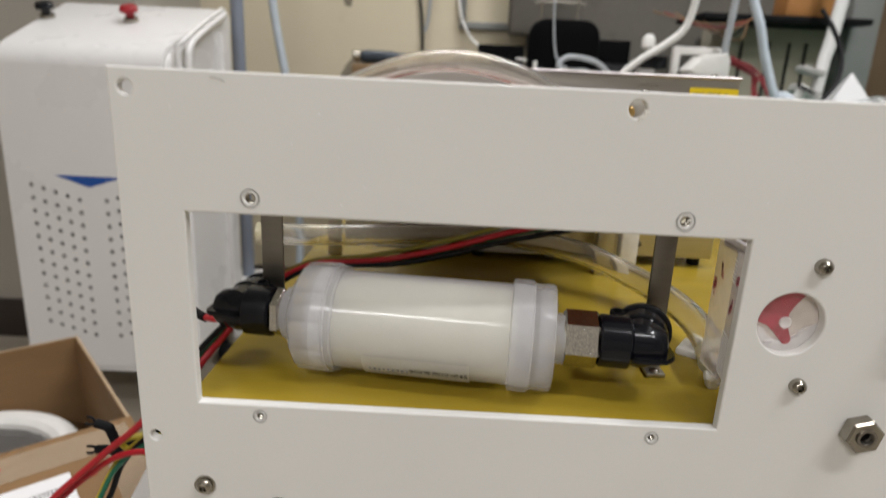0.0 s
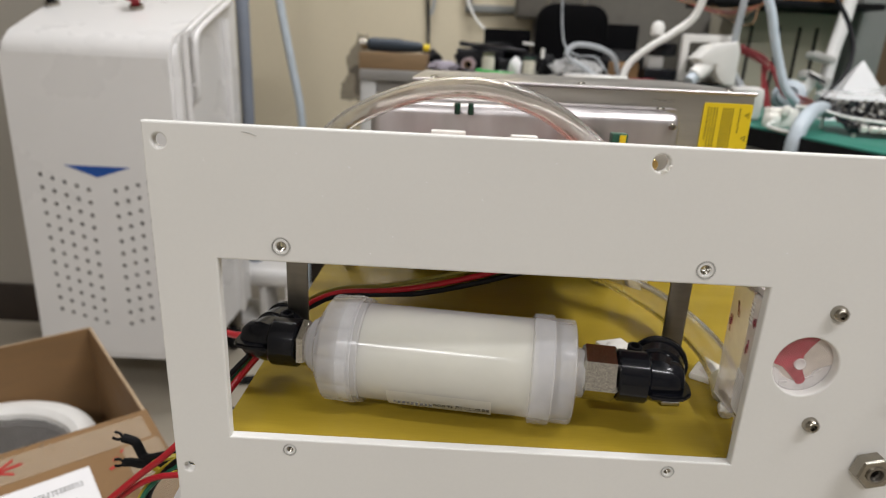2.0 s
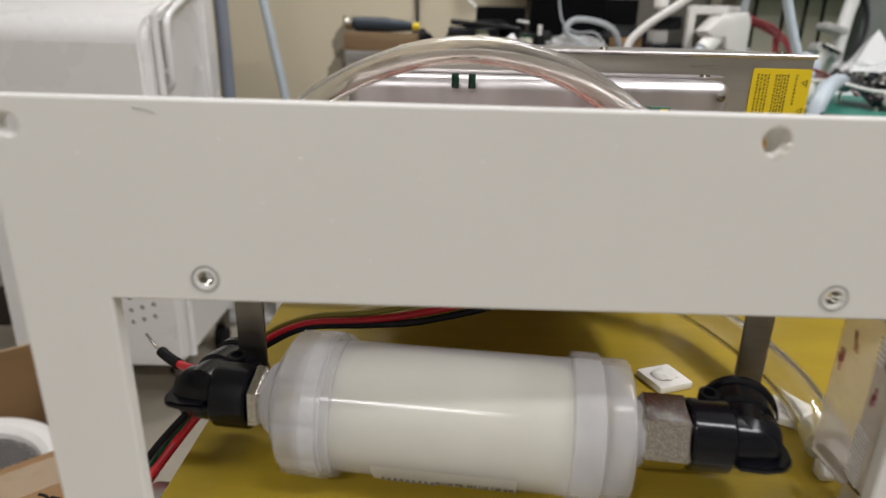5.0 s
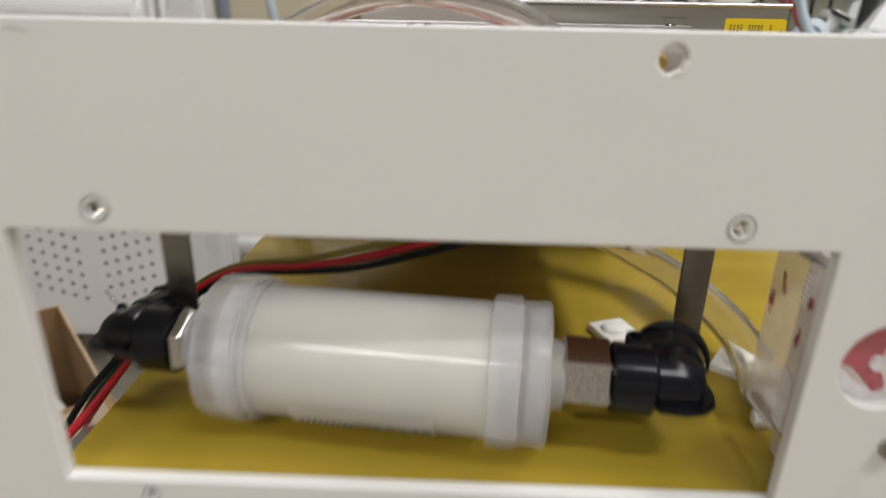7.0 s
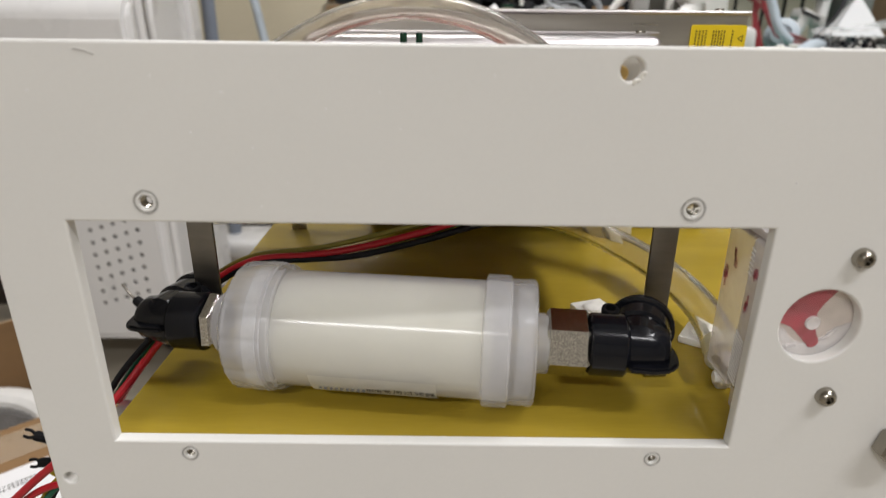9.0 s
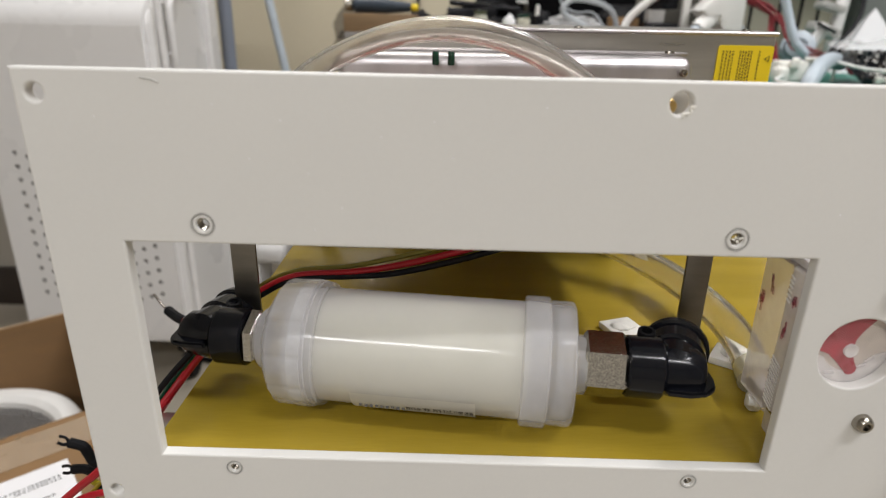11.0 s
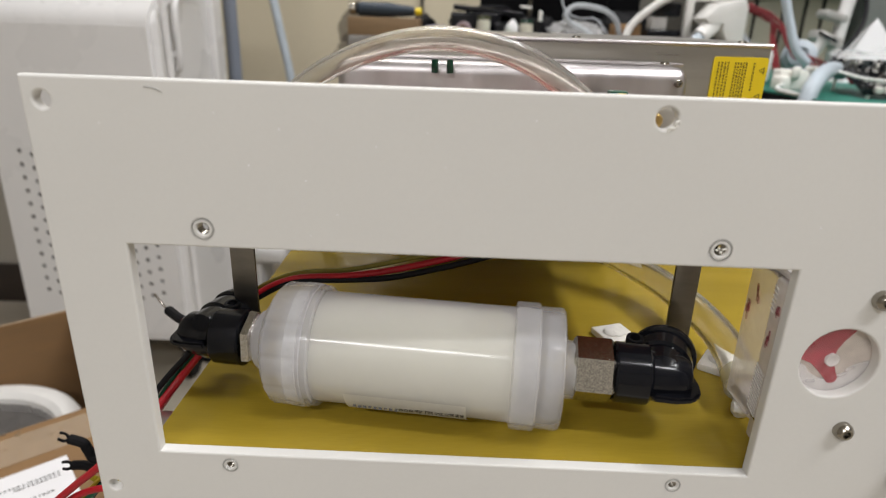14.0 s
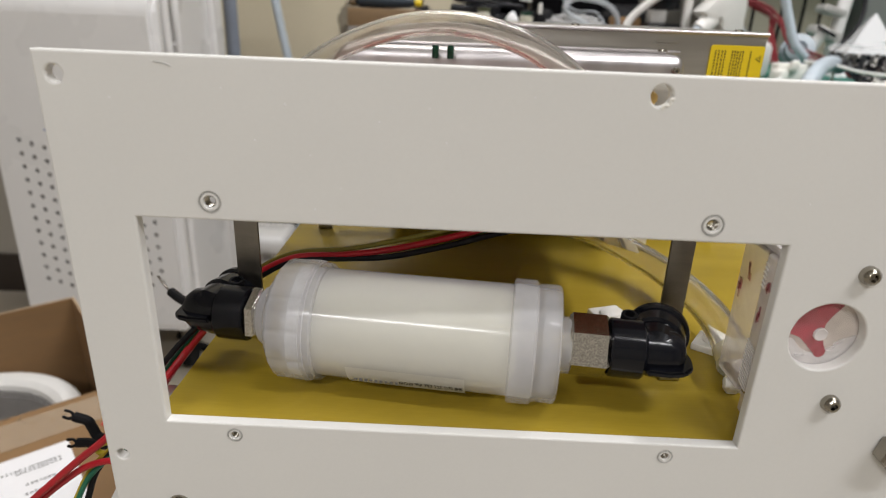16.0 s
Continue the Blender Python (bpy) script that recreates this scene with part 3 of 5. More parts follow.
grid = [[lab.verts.new(on_shell(x, deg, 0.02395)) for x in (-0.034, -0.022, -0.010, 0.002, 0.014)] for deg in range(18, 66, 4)]
for a, b in zip(grid, grid[1:]):
    for k in range(4):
        lab.faces.new((a[k], b[k], b[k + 1], a[k + 1]))
bmesh.ops.solidify(lab, geom=lab.faces[:], thickness=0.0001)
label_part = part("label", lab, STICKER, filt, "white paper label with small black print")
word = letters("808\u4e13\u7528\u8fc7\u6ee4\u5668", 0.0052, Matrix.Identity(4), 0.00003)
span = max(vv.co.x for vv in word.verts)
for vv in word.verts:
    x, h = vv.co.x, vv.co.y
    vv.co = on_shell(0.0135 - (span - x) * 0.78, 40 - h / 0.0243 * 57.3 * 0.76, 0.02415 + vv.co.z)
part("print", word, INK, label_part)
more = B()
for k in range(9):
    p = on_shell(-0.0305 + 0.0021 * k, 37.8, 0.0241)
    box(more, p, (0.0012, 0.0002, 0.0014 if k % 3 else 0.0009), rot=Matrix.Rotation(radians(-41), 3, "X"))
part("fine_print", more, GREY_INK, label_part)


def elbow(side):
    """A black push-fit elbow whose branch turns to the back; side: 1 on the nut's end, -1 on the other."""
    s = side
    start = (on_axis(0.0696) if s > 0 else on_axis(-0.0820)) + Vector((0, 0, 0.0012 if s > 0 else -0.0002))
    way = AX * s
    back = Vector((0.34, 0.93, -0.04)).normalized()
    bm = B()
    lathe(bm, start, way, [(0.0, 0), (0.0, 0.0112), (0.0008, 0.0120), (0.0128, 0.0120), (0.0138, 0.0112), (0.0144, 0.0100), (0.020, 0.0099), (0.0262, 0.0091), (0.0290, 0.0070), (0.0302, 0.0038), (0.0305, 0)], 36)
    body = part("elbow_fitting", bm, BLACK, filt, "black push fit elbow")
    mid = start + way * 0.0185
    br = B()
    lathe(br, mid, back, [(-0.006, 0), (-0.006, 0.0080), (-0.003, 0.0103), (0.0060, 0.0108), (0.0070, 0.0120), (0.0170, 0.0122), (0.0174, 0.0134), (0.0200, 0.0134), (0.0204, 0.0122), (0.0235, 0.0100), (0.0235, 0)], 36)
    part("branch", br, BLACK, body)
    fin = B()
    loop = [(0.0142, -0.0128), (0.023, -0.0132), (0.0292, -0.0115), (0.0328, -0.0072), (0.0337, 0.0), (0.0323, 0.012), (0.0142, 0.012)]
    if s < 0:
        loop = [(0.0142, -0.0128), (0.024, -0.0132), (0.0288, -0.0122), (0.0312, -0.0088), (0.0320, 0.0), (0.0312, 0.010), (0.0142, 0.010)]
    cross = Vector((0, 0, 1)).cross(AX)
    low = [fin.verts.new(start + way * a + cross * b + Vector((0, 0, -0.0044 if s > 0 else -0.0002))) for a, b in loop]
    top = [fin.verts.new(start + way * a + cross * b + Vector((0, 0, -0.0018 if s > 0 else 0.0024))) for a, b in loop]
    fin.faces.new(low), fin.faces.new(top)
    for k in range(len(loop)):
        j = (k + 1) % len(loop)
        fin.faces.new((low[k], low[j], top[j], top[k]))
    bmesh.ops.recalc_face_normals(fin, faces=fin.faces)
    bmesh.ops.bevel(fin, geom=fin.edges[:], offset=0.0008, segments=2, affect="EDGES")
    part("fin", fin, BLACK, body)
    boss = start + way * 0.0095 + Vector((0, 0.0090, 0.0068))
    part("boss", lathe(B(), boss, (0, -0.15, 1), [(-0.004, 0), (-0.004, 0.0034), (0.0048, 0.0034), (0.0050, 0.0032), (0.0050, 0.0022), (0.0005, 0.0021), (0.0005, 0)], 20), BLACK_FLAT, body)
    return body


elbow(1)
elbow(-1)
part("hex_adapter", hexagon(B(), on_axis(0.0537) + Vector((0, 0, 0.001)), on_axis(0.0696) + Vector((0, 0, 0.001)), 0.0130, 0, 0.2), CAST, filt, "rough nickel hex adapter")
part("hex_adapter", hexagon(B(), on_axis(-0.0820), on_axis(-0.0765), 0.0122, 0, 0.42), CAST, filt, "thin nickel hex adapter")

rng0 = random.Random(2)

# ---- flow meter ----
flow = thing("flow_meter", (0.142, 0.262, PLATE), "clear acrylic flow meter with a red paddle wheel", "flow meter")
part("body", cut_plate([rect(0.1212, 0.6990, 0.162, 0.7560, 0.0015)], BY + 0.001, 0.2492, 0.0006), MILKY, flow, "cloudy acrylic front layer")
blk = B()
box(blk, (0.1415, 0.2590, 0.7265), (0.040, 0.0186, 0.0610), 0.0010)
part("back_block", blk, ACRYLIC, flow, "clear acrylic back layer")
part("top_cap", box(B(), (0.1415, 0.2503, 0.7585), (0.040, 0.0270, 0.0030), 0.0006), MILKY, flow, "cloudy top edge")
part("port", cyl(B(), (0.1305, 0.258, 0.6925), (0.1325, 0.2745, 0.6930), 0.0046, edge=0.0006), ACRYLIC, flow)
part("port_block", box(B(), (0.1325, 0.2540, 0.6888), (0.0085, 0.0090, 0.0150), 0.0012), ACRYLIC, flow)
part("plug", lathe(B(), (0.1280, 0.2600, 0.6925), (-1, 0.1, 0), [(0, 0), (0, 0.0030), (0.0030, 0.0030), (0.0036, 0.0024), (0.0060, 0.0022), (0.0064, 0)], 18), NYLON, flow, "small white plug")
disc = lathe(B(), (0.1389, FY + 0.0036, 0.7312), (0, 1, 0), [(0, 0), (0, 0.0130), (0.0006, 0.0130), (0.0006, 0)], 40)
part("window_disc", disc, THIN_ACRYLIC, flow)
part("backing", lathe(B(), (0.1389, FY + 0.0056, 0.7312), (0, 1, 0), [(0, 0), (0, 0.0172), (0.0005, 0.0172), (0.0005, 0)], 48), PEARL, flow, "pale brushed backing disc")
part("lower_lens", cut_plate([[(0.1389 + r * math.cos(radians(a)), 0.7312 + r * math.sin(radians(a))) for r, a in [(0.0165, 180 + 7.5 * k) for k in range(25)] + [(0.0090, 340 - 7 * k) for k in range(20)]]], FY + 0.0049, FY + 0.0055, 0.0002), MILKY, flow, "cloudy clear lower segment")


def vane_outline():
    """A broad swept blade that ends in a rounded tail below the hub."""
    out = [(0.0158, a) for a in range(58, 181, 6)]
    out = [(r * math.cos(radians(a)), r * math.sin(radians(a))) for r, a in out]
    out += [(-0.0068, -0.0026), (-0.0036, -0.0056)]
    out += [(0.0018 + 0.0022 * math.cos(radians(a)), -0.0084 + 0.0022 * math.sin(radians(a))) for a in range(200, 385, 15)]
    return out + [(0.0026, -0.0052), (0.0017, -0.0024), (0.0012, 0.0010), (0.0014, 0.0032), (0.0032, 0.0066)]


part("paddle_wheel", cut_plate([[(0.1389 + p, 0.7312 + q) for p, q in vane_outline()]], FY + 0.0047, FY + 0.0053, 0.0002), RED_VANE, flow, "red paddle wheel", smooth=0)
hub = part("hub", lathe(B(), (0.1389, FY + 0.0046, 0.7304), (0, -1, 0), [(0, 0), (0, 0.0025), (0.0008, 0.0025), (0.0010, 0.0022), (0.0007, 0.0014), (0.0007, 0)], 28), MILKY, flow, "clear round hub")
# pale clear slivers shaped as glints on the disc
for x, z, a in ((0.1440, 0.7245, 25), (0.1462, 0.7270, 40), (0.1335, 0.7215, 5)):
    part("glint_edge", box(B(), (x, FY + 0.0046, z), (0.0034, 0.0008, 0.0012), 0.0003, Matrix.Rotation(radians(-a), 3, "Y")), ACRYLIC, flow, "small clear piece set in as a glint")
for y, z, h_ in ((0.2593, 0.7443, 0.0075), (0.2647, 0.7355, 0.0080), (0.2435, 0.7429, 0.0055), (0.2461, 0.7323, 0.0070)):
    for k in range(5):
        dy, dz = rng0.uniform(-0.0011, 0.0011), rng0.uniform(-0.0022, 0.0022)
        part("marking", box(B(), (0.1213 if y > 0.2495 else 0.1211, y + dy, z + dz), (0.0006, rng0.uniform(0.0006, 0.0014), h_ * rng0.uniform(0.3, 0.7)), 0.0002, Matrix.Rotation(radians(rng0.uniform(-16, 4)), 3, "X")), MARK, flow, "faint red smear on the block", smooth=0)
for k in range(13):
    part("engraved_line", box(B(), (0.1211, 0.2462, 0.7190 - 0.0015 * k), (0.0005, 0.0066, 0.0005), 0.0001, Matrix.Rotation(radians(18), 3, "X")), WHITE_PLASTIC, flow, smooth=0)
for k in range(6):
    part("engraved_line", box(B(), (0.1211, 0.2478, 0.7520 - 0.0018 * k), (0.0005, 0.0026, 0.0006), 0.0001, Matrix.Rotation(radians(18), 3, "X")), WHITE_PLASTIC, flow, smooth=0)
for z in (0.7545, 0.6965):
    part("tie_bolt", cyl(B(), (0.1255, 0.2372, z), (0.1255, 0.2690, z), 0.0016, seg=10), NICKEL, flow, "thin steel tie bolt")
part("lead", sweep(B(), [(0.128, 0.262, 0.7560), (0.131, 0.275, 0.765), (0.135, 0.292, 0.776), (0.142, 0.31, 0.79)], 0.0012, 8, 6), BLACK_WIRE, flow, "thin black lead")
part("lead", sweep(B(), [(0.130, 0.262, 0.7560), (0.134, 0.275, 0.764), (0.139, 0.292, 0.775), (0.146, 0.31, 0.79)], 0.0012, 8, 6), YELLOW_WIRE, flow, "thin yellow lead")
part("clip", box(B(), (0.1300, 0.2520, 0.7590), (0.014, 0.010, 0.005), 0.0008), STEEL, flow, "steel clip")

# ---- circuit breaker ----
brk = thing("circuit_breaker", (0.2004, FY, 0.7245), "light grey two pole circuit breaker with a blue toggle", "circuit breaker")
part("body", box(B(), (0.2004, FY + 0.020, 0.7475), (0.0356, 0.046, 0.0450), 0.0008), GREY_PLASTIC, brk)
for s in (-1, 1):
    part("toggle_hub", cyl(B(), (0.2004 + s * 0.0095 - 0.0055, FY - 0.003, 0.7385), (0.2004 + s * 0.0095 - 0.0035, FY - 0.003, 0.7385), 0.0052, edge=0.0005), WHITE_PLASTIC, brk)
    tog = B()
    cyl(tog, (0.2004 + s * 0.0095 - 0.0036, FY - 0.003, 0.7395), (0.2004 + s * 0.0095 + 0.0050, FY - 0.003, 0.7395), 0.0050, edge=0.0003)
    box(tog, (0.2004 + s * 0.0095 + 0.0006, FY - 0.0072, 0.7325), (0.0088, 0.0055, 0.0085), 0.0007, Matrix.Rotation(radians(20), 3, "X"))
    part("toggle", tog, BLUE, brk, "blue switch toggle")
up = Matrix(((1, 0, 0, 0), (0, 0, -1, FY - 0.0031), (0, 1, 0, 0), (0, 0, 0, 1)))
part("writing", letters("DZ47-60", 0.0030, Matrix.Translation((0.1842, 0, 0.7605)) @ up), INK, brk, smooth=0)
part("writing", letters("C32", 0.0030, Matrix.Translation((0.1842, 0, 0.7570)) @ up), INK, brk, smooth=0)
for k in range(4):
    part("maker_mark", box(B(), (0.1858 + 0.0026 * k, FY - 0.0031, 0.7666), (0.0020, 0.0002, 0.0026)), BLUE_INK, brk, smooth=0)
for k, (wid, z) in enumerate(((0.008, 0.7545), (0.007, 0.7522), (0.0075, 0.7506), (0.015, 0.7478))):
    part("fine_print", box(B(), (0.1842 + wid / 2, FY - 0.0031, z), (wid, 0.0002, 0.0009)), INK, brk, smooth=0)



# ---- power supplies ----
def power_supply(x0, x1, y0, y1, z0, z1, metal, label, lip, edge=0.0012):
    ob = thing("power_supply", ((x0 + x1) / 2, (y0 + y1) / 2, z0), label, "power supply", "power supplies in the chassis")
    part("case", box(B(), ((x0 + x1) / 2, (y0 + y1) / 2, (z0 + z1) / 2), (x1 - x0, y1 - y0, z1 - z0), edge, seg=5), metal, ob)
    part("lid", box(B(), ((x0 + x1) / 2, (y0 + y1) / 2 - lip / 2, z1 + 0.0011), (x1 - x0 + 0.002, y1 - y0 + lip, 0.0016), 0.0006), metal, ob)
    for k in range(3):
        x = x0 + (x1 - x0) * (0.06, 0.5, 0.94)[k]
        part("screw", lathe(B(), (x, y0 + 0.012, z1 + 0.0018), (0, 0, 1), [(0, 0), (0, 0.0030), (0.0012, 0.0026), (0.0016, 0)], 16), NICKEL, ob)
    return ob


psu = power_supply(-0.0700, 0.1450, 0.430, 0.462, 0.7450, 0.8150, ALU, "bare aluminium switching power supply with green lamps", -0.018, 0.0075)
button_bolt(0.1376, 0.8065, 0.0024, False, psu, 0.4296)
for x in (-0.0098, -0.0006):
    part("cap", lathe(B(), (x, 0.4265, 0.8085), (0, 0, 1), [(0, 0), (0, 0.0018), (0.0005, 0.0021), (0.0070, 0.0021), (0.0078, 0.0018), (0.0080, 0)], 18), GREEN_GLASS, psu, "small green cap")
for x, m_ in ((0.1180, STEEL), (0.1360, NYLON)):
    part("leg", box(B(), (x, 0.4500, (PLATE + 0.7455) / 2), (0.0125, 0.012, 0.7455 - PLATE), 0.0008), m_, psu, "upright leg")
part("leg", box(B(), (-0.0896, 0.4690, (PLATE + 0.760) / 2), (0.0108, 0.0016, 0.760 - PLATE), 0.0003), STEEL, psu, "flat steel leg")
low_edge = [(-0.0812, 0.6885), (-0.0790, 0.6885), (-0.0790, 0.6905), (-0.0725, 0.6905), (-0.0725, 0.6885), (-0.0660, 0.6885), (-0.0660, 0.6918), (-0.0590, 0.6918), (-0.0590, 0.6885), (0.1080, 0.6885), (0.1080, 0.760), (-0.0812, 0.760)]
part("lower_plate", cut_plate([low_edge], 0.4680, 0.4698, 0.0002), STEEL, psu, "plain steel plate with a notched lower edge", smooth=0)
part("bridge", box(B(), (0.010, 0.4648, 0.7580), (0.212, 0.0064, 0.0040), 0.0005), STEEL, psu)
psu2 = power_supply(-0.0435, 0.2113, 0.474, 0.664, PLATE + 0.008, 0.8280, STEEL, "large steel power supply with a yellow warning sticker", 0.0)
part("rim", sweep(B(), [(-0.0440, 0.4738, 0.8283), (0.08, 0.4734, 0.8283), (0.2118, 0.4738, 0.8283)], 0.0013, 12, 6), ALU, psu2, "bright rolled sheet edge")
for x in (-0.034, 0.025, 0.085, 0.145, 0.202):
    for y in (0.486, 0.650):
        part("foot", cyl(B(), (x, y, PLATE), (x, y, PLATE + 0.0085), 0.005, edge=0.0008), BLACK_FLAT, psu2, "black rubber foot")
button_bolt(0.1515, 0.6995, 0.0024, False, psu2, 0.4738)
sticker = part("sticker", cut_plate([rect(0.1742, 0.770, 0.2106, 0.8212, 0.002)], 0.4732, 0.4738, 0.0001), YELLOW, psu2, "yellow warning sticker with fine print", smooth=0)
for k, (x, n) in enumerate(((0.1778, 12), (0.1800, 16), (0.1822, 26), (0.1842, 26), (0.1890, 26), (0.1908, 26), (0.1926, 24), (0.1944, 26), (0.1962, 25), (0.2015, 9))):
    col = B()
    z = 0.8178
    for j in range(n):
        h_ = rng0.uniform(0.0010, 0.0022)
        box(col, (x, 0.4731, z - h_ / 2), (0.0009, 0.0002, h_))
        z -= h_ + 0.0006
        if z < 0.775:
            break
    part("fine_print", col, OLIVE_INK, sticker, smooth=0)
for z in (0.8130, 0.7960):
    part("warning_sign", cut_plate([[(0.2050, z), (0.2085, z - 0.0022), (0.2085, z + 0.0022)], [(0.2057, z), (0.2080, z - 0.0014), (0.2080, z + 0.0014)]], 0.4729, 0.4732, 0.00005), OLIVE_INK, sticker, "printed warning triangle", smooth=0)

# circuit board on the front of the aluminium supply
# its unseen forward reach is deepened to shade the shelf and filter
part("board", box(B(), (0.0275, 0.3500, 0.7845), (0.205, 0.1560, 0.0016), 0.0003), BROWN_PCB, psu, "red brown circuit board")
for x, wid, h, m_ in ((-0.062, 0.030, 0.008, WHITE_PLASTIC), (-0.0150, 0.0225, 0.0145, NYLON), (0.0120, 0.018, 0.010, NYLON), (0.0345, 0.0175, 0.0135, NYLON), (0.056, 0.006, 0.009, BLACK), (0.0960, 0.010, 0.0180, GREEN_PCB), (0.116, 0.005, 0.010, NYLON)):
    con = part("connector", box(B(), (x, 0.4060, 0.7853 + h / 2), (wid, 0.0090, h), 0.0006), m_, psu, "small board connector")
    if m_ is NYLON and wid > 0.012:
        for k in range(int(wid / 0.0026)):
            part("pin_slot", box(B(), (x - wid / 2 + 0.002 + 0.0026 * k, 0.4015, 0.785 + h * 0.6), (0.0008, 0.0006, h * 0.6)), GREY_PLASTIC, con, smooth=0)
part("transformer_tape", box(B(), (0.0975, 0.4011, 0.796), (0.004, 0.0008, 0.013)), YELLOW, psu, smooth=0)

# ---- tubes and wires inside ----
tube = thing("clear_tube", (-0.02, 0.38, 0.79), "clear vinyl tube arching over the power supplies", "tube", "clear vinyl tubes")
part("tube", sweep(B(), [(-0.118, 0.430, 0.760), (-0.088, 0.405, 0.798), (-0.045, 0.385, 0.8215), (-0.003, 0.368, 0.8298), (0.035, 0.348, 0.8225), (0.0625, 0.330, 0.8045), (0.0740, 0.322, 0.7915)], 0.0063, 20, 10, 0.0046), CLOUDY, tube)
part("cut_end", sweep(B(), [(0.0705, 0.3245, 0.7958), (0.0725, 0.3230, 0.7934), (0.0742, 0.3218, 0.7912)], 0.0065, 20, 4, 0.0044), YELLOWED, tube, "yellowed cut end")
tube = thing("clear_tube", (0.137, 0.274, 0.6905), "clear vinyl tube curving over the yellow shelf to the flow meter", "tube", "clear vinyl tubes")
part("tube", sweep(B(), [(-0.140, 0.436, 0.7035), (-0.128, 0.4355, 0.7038), (-0.104, 0.435, 0.7045), (-0.068, 0.4355, 0.706), (-0.012, 0.437, 0.7095), (0.030, 0.432, 0.712), (0.059, 0.420, 0.712), (0.0950, 0.404, 0.708), (0.119, 0.384, 0.701), (0.1285, 0.360, 0.700), (0.1340, 0.332, 0.6995), (0.1362, 0.310, 0.698), (0.1352, 0.292, 0.696), (0.1325, 0.2745, 0.693)], 0.0080, 20, 10, 0.0058), CLEAR, tube)
part("end_ring", sweep(B(), [(-0.1405, 0.4360, 0.7035), (-0.1375, 0.4360, 0.7036), (-0.1345, 0.4358, 0.7037)], 0.0083, 20, 4, 0.0055), YELLOWED, tube, "yellowed cut end of the tube")
part("end_ring", sweep(B(), [(0.1340, 0.2830, 0.6948), (0.1333, 0.2785, 0.6940), (0.1325, 0.2742, 0.6930)], 0.0082, 20, 4, 0.0057), YELLOWED, tube, "yellowed end of the tube")

WIRES = [("red_wire", RED_WIRE, 0.0015, 0.0, 0.0, 0.0, "red"), ("black_wire", BLACK_WIRE, 0.0014, -0.0006, -0.0037, -0.0065, "black"),
         ("green_wire", GREEN_WIRE, 0.0012, 0.0034, -0.0020, -0.0035, "green"), ("yellow_wire", OLIVE_WIRE, 0.0012, 0.0036, 0.0029, -0.002, "yellow")]
for name, m_, r, dy, dz, dx, word_ in WIRES:
    pts = [(-0.1270 + dx, 0.276 + dy, 0.668), (-0.1165 + dx, 0.278 + dy, 0.683), (-0.1041 + dx * 0.7, 0.283 + dy, 0.6985), (-0.0945 + dx * 0.3, 0.296 + dy, 0.7085), (-0.0860, 0.303 + dy, 0.716 + dz * 0.5),
           (-0.0684, 0.302 + dy, 0.7248 + dz * 0.35), (-0.0442, 0.301 + dy, 0.7276 + dz * 0.5), (-0.0236, 0.301 + dy, 0.7310 + dz * 0.9), (0.0037, 0.301 + dy, 0.7382 + dz), (0.0273, 0.302 + dy, 0.7454 + dz * 1.1),
           (0.0505, 0.303 + dy, 0.7512 + dz * 1.3), (0.080, 0.307 + dy, 0.758 + dz * 1.4), (0.115, 0.320, 0.770 + dz)]
    solid(name, sweep(B(), pts, r, 10, 8), m_, word_ + " insulated wire running past the filter", "wire", "wires inside the chassis")


def cable_mount(x, y, rz):
    ob = thing("cable_mount", (x, y, PLATE), "white adhesive cable tie mount on the yellow shelf", "cable mount", "cable tie mounts")
    rot = Matrix.Rotation(radians(rz), 3, "Z")
    part("pad", box(B(), (x, y, PLATE + 0.0019), (0.0185, 0.0185, 0.0038), 0.0010, rot), NYLON, ob)
    lump = B()
    bmesh.ops.create_icosphere(lump, subdivisions=3, radius=1, matrix=Matrix.Translation((x, y, PLATE + 0.0042)) @ rot.to_4x4() @ Matrix.Diagonal((0.0066, 0.0056, 0.0012, 1)))
    for q in lump.verts:
        q.co += 0.0013 * Vector(noise.noise_vector(q.co * 330))
    part("bridge", lump, NYLON, ob, "worn raised bridge")


cable_mount(0.0930, 0.3372, 20)
cable_mount(0.1390, 0.3105, -35)
solid("hose_clip", box(B(), (0.1310, 0.2715, PLATE + 0.0036), (0.0055, 0.006, 0.0072), 0.0014), NYLON, "small white nylon hose clip on the shelf", "hose clip")

# red lead with a black sleeve that pokes out beside the filter
lead = thing("battery_lead", (-0.170, 0.39, 0.640), "red lead with a black sleeved bare end", "wire")
part("lead", sweep(B(), [(-0.118, 0.352, 0.676), (-0.135, 0.362, 0.667), (-0.152, 0.375, 0.660), (-0.163, 0.386, 0.656)], 0.0024, 10, 6), RED_WIRE, lead)
part("sleeve", sweep(B(), [(-0.162, 0.385, 0.6562), (-0.170, 0.392, 0.6555), (-0.178, 0.398, 0.657)], 0.0031, 10, 6), BLACK_FLAT, lead, "black sleeve")
part("bare_end", sweep(B(), [(-0.178, 0.398, 0.657), (-0.183, 0.400, 0.661), (-0.187, 0.401, 0.667)], 0.0008, 8, 4), DARK_STEEL, lead)

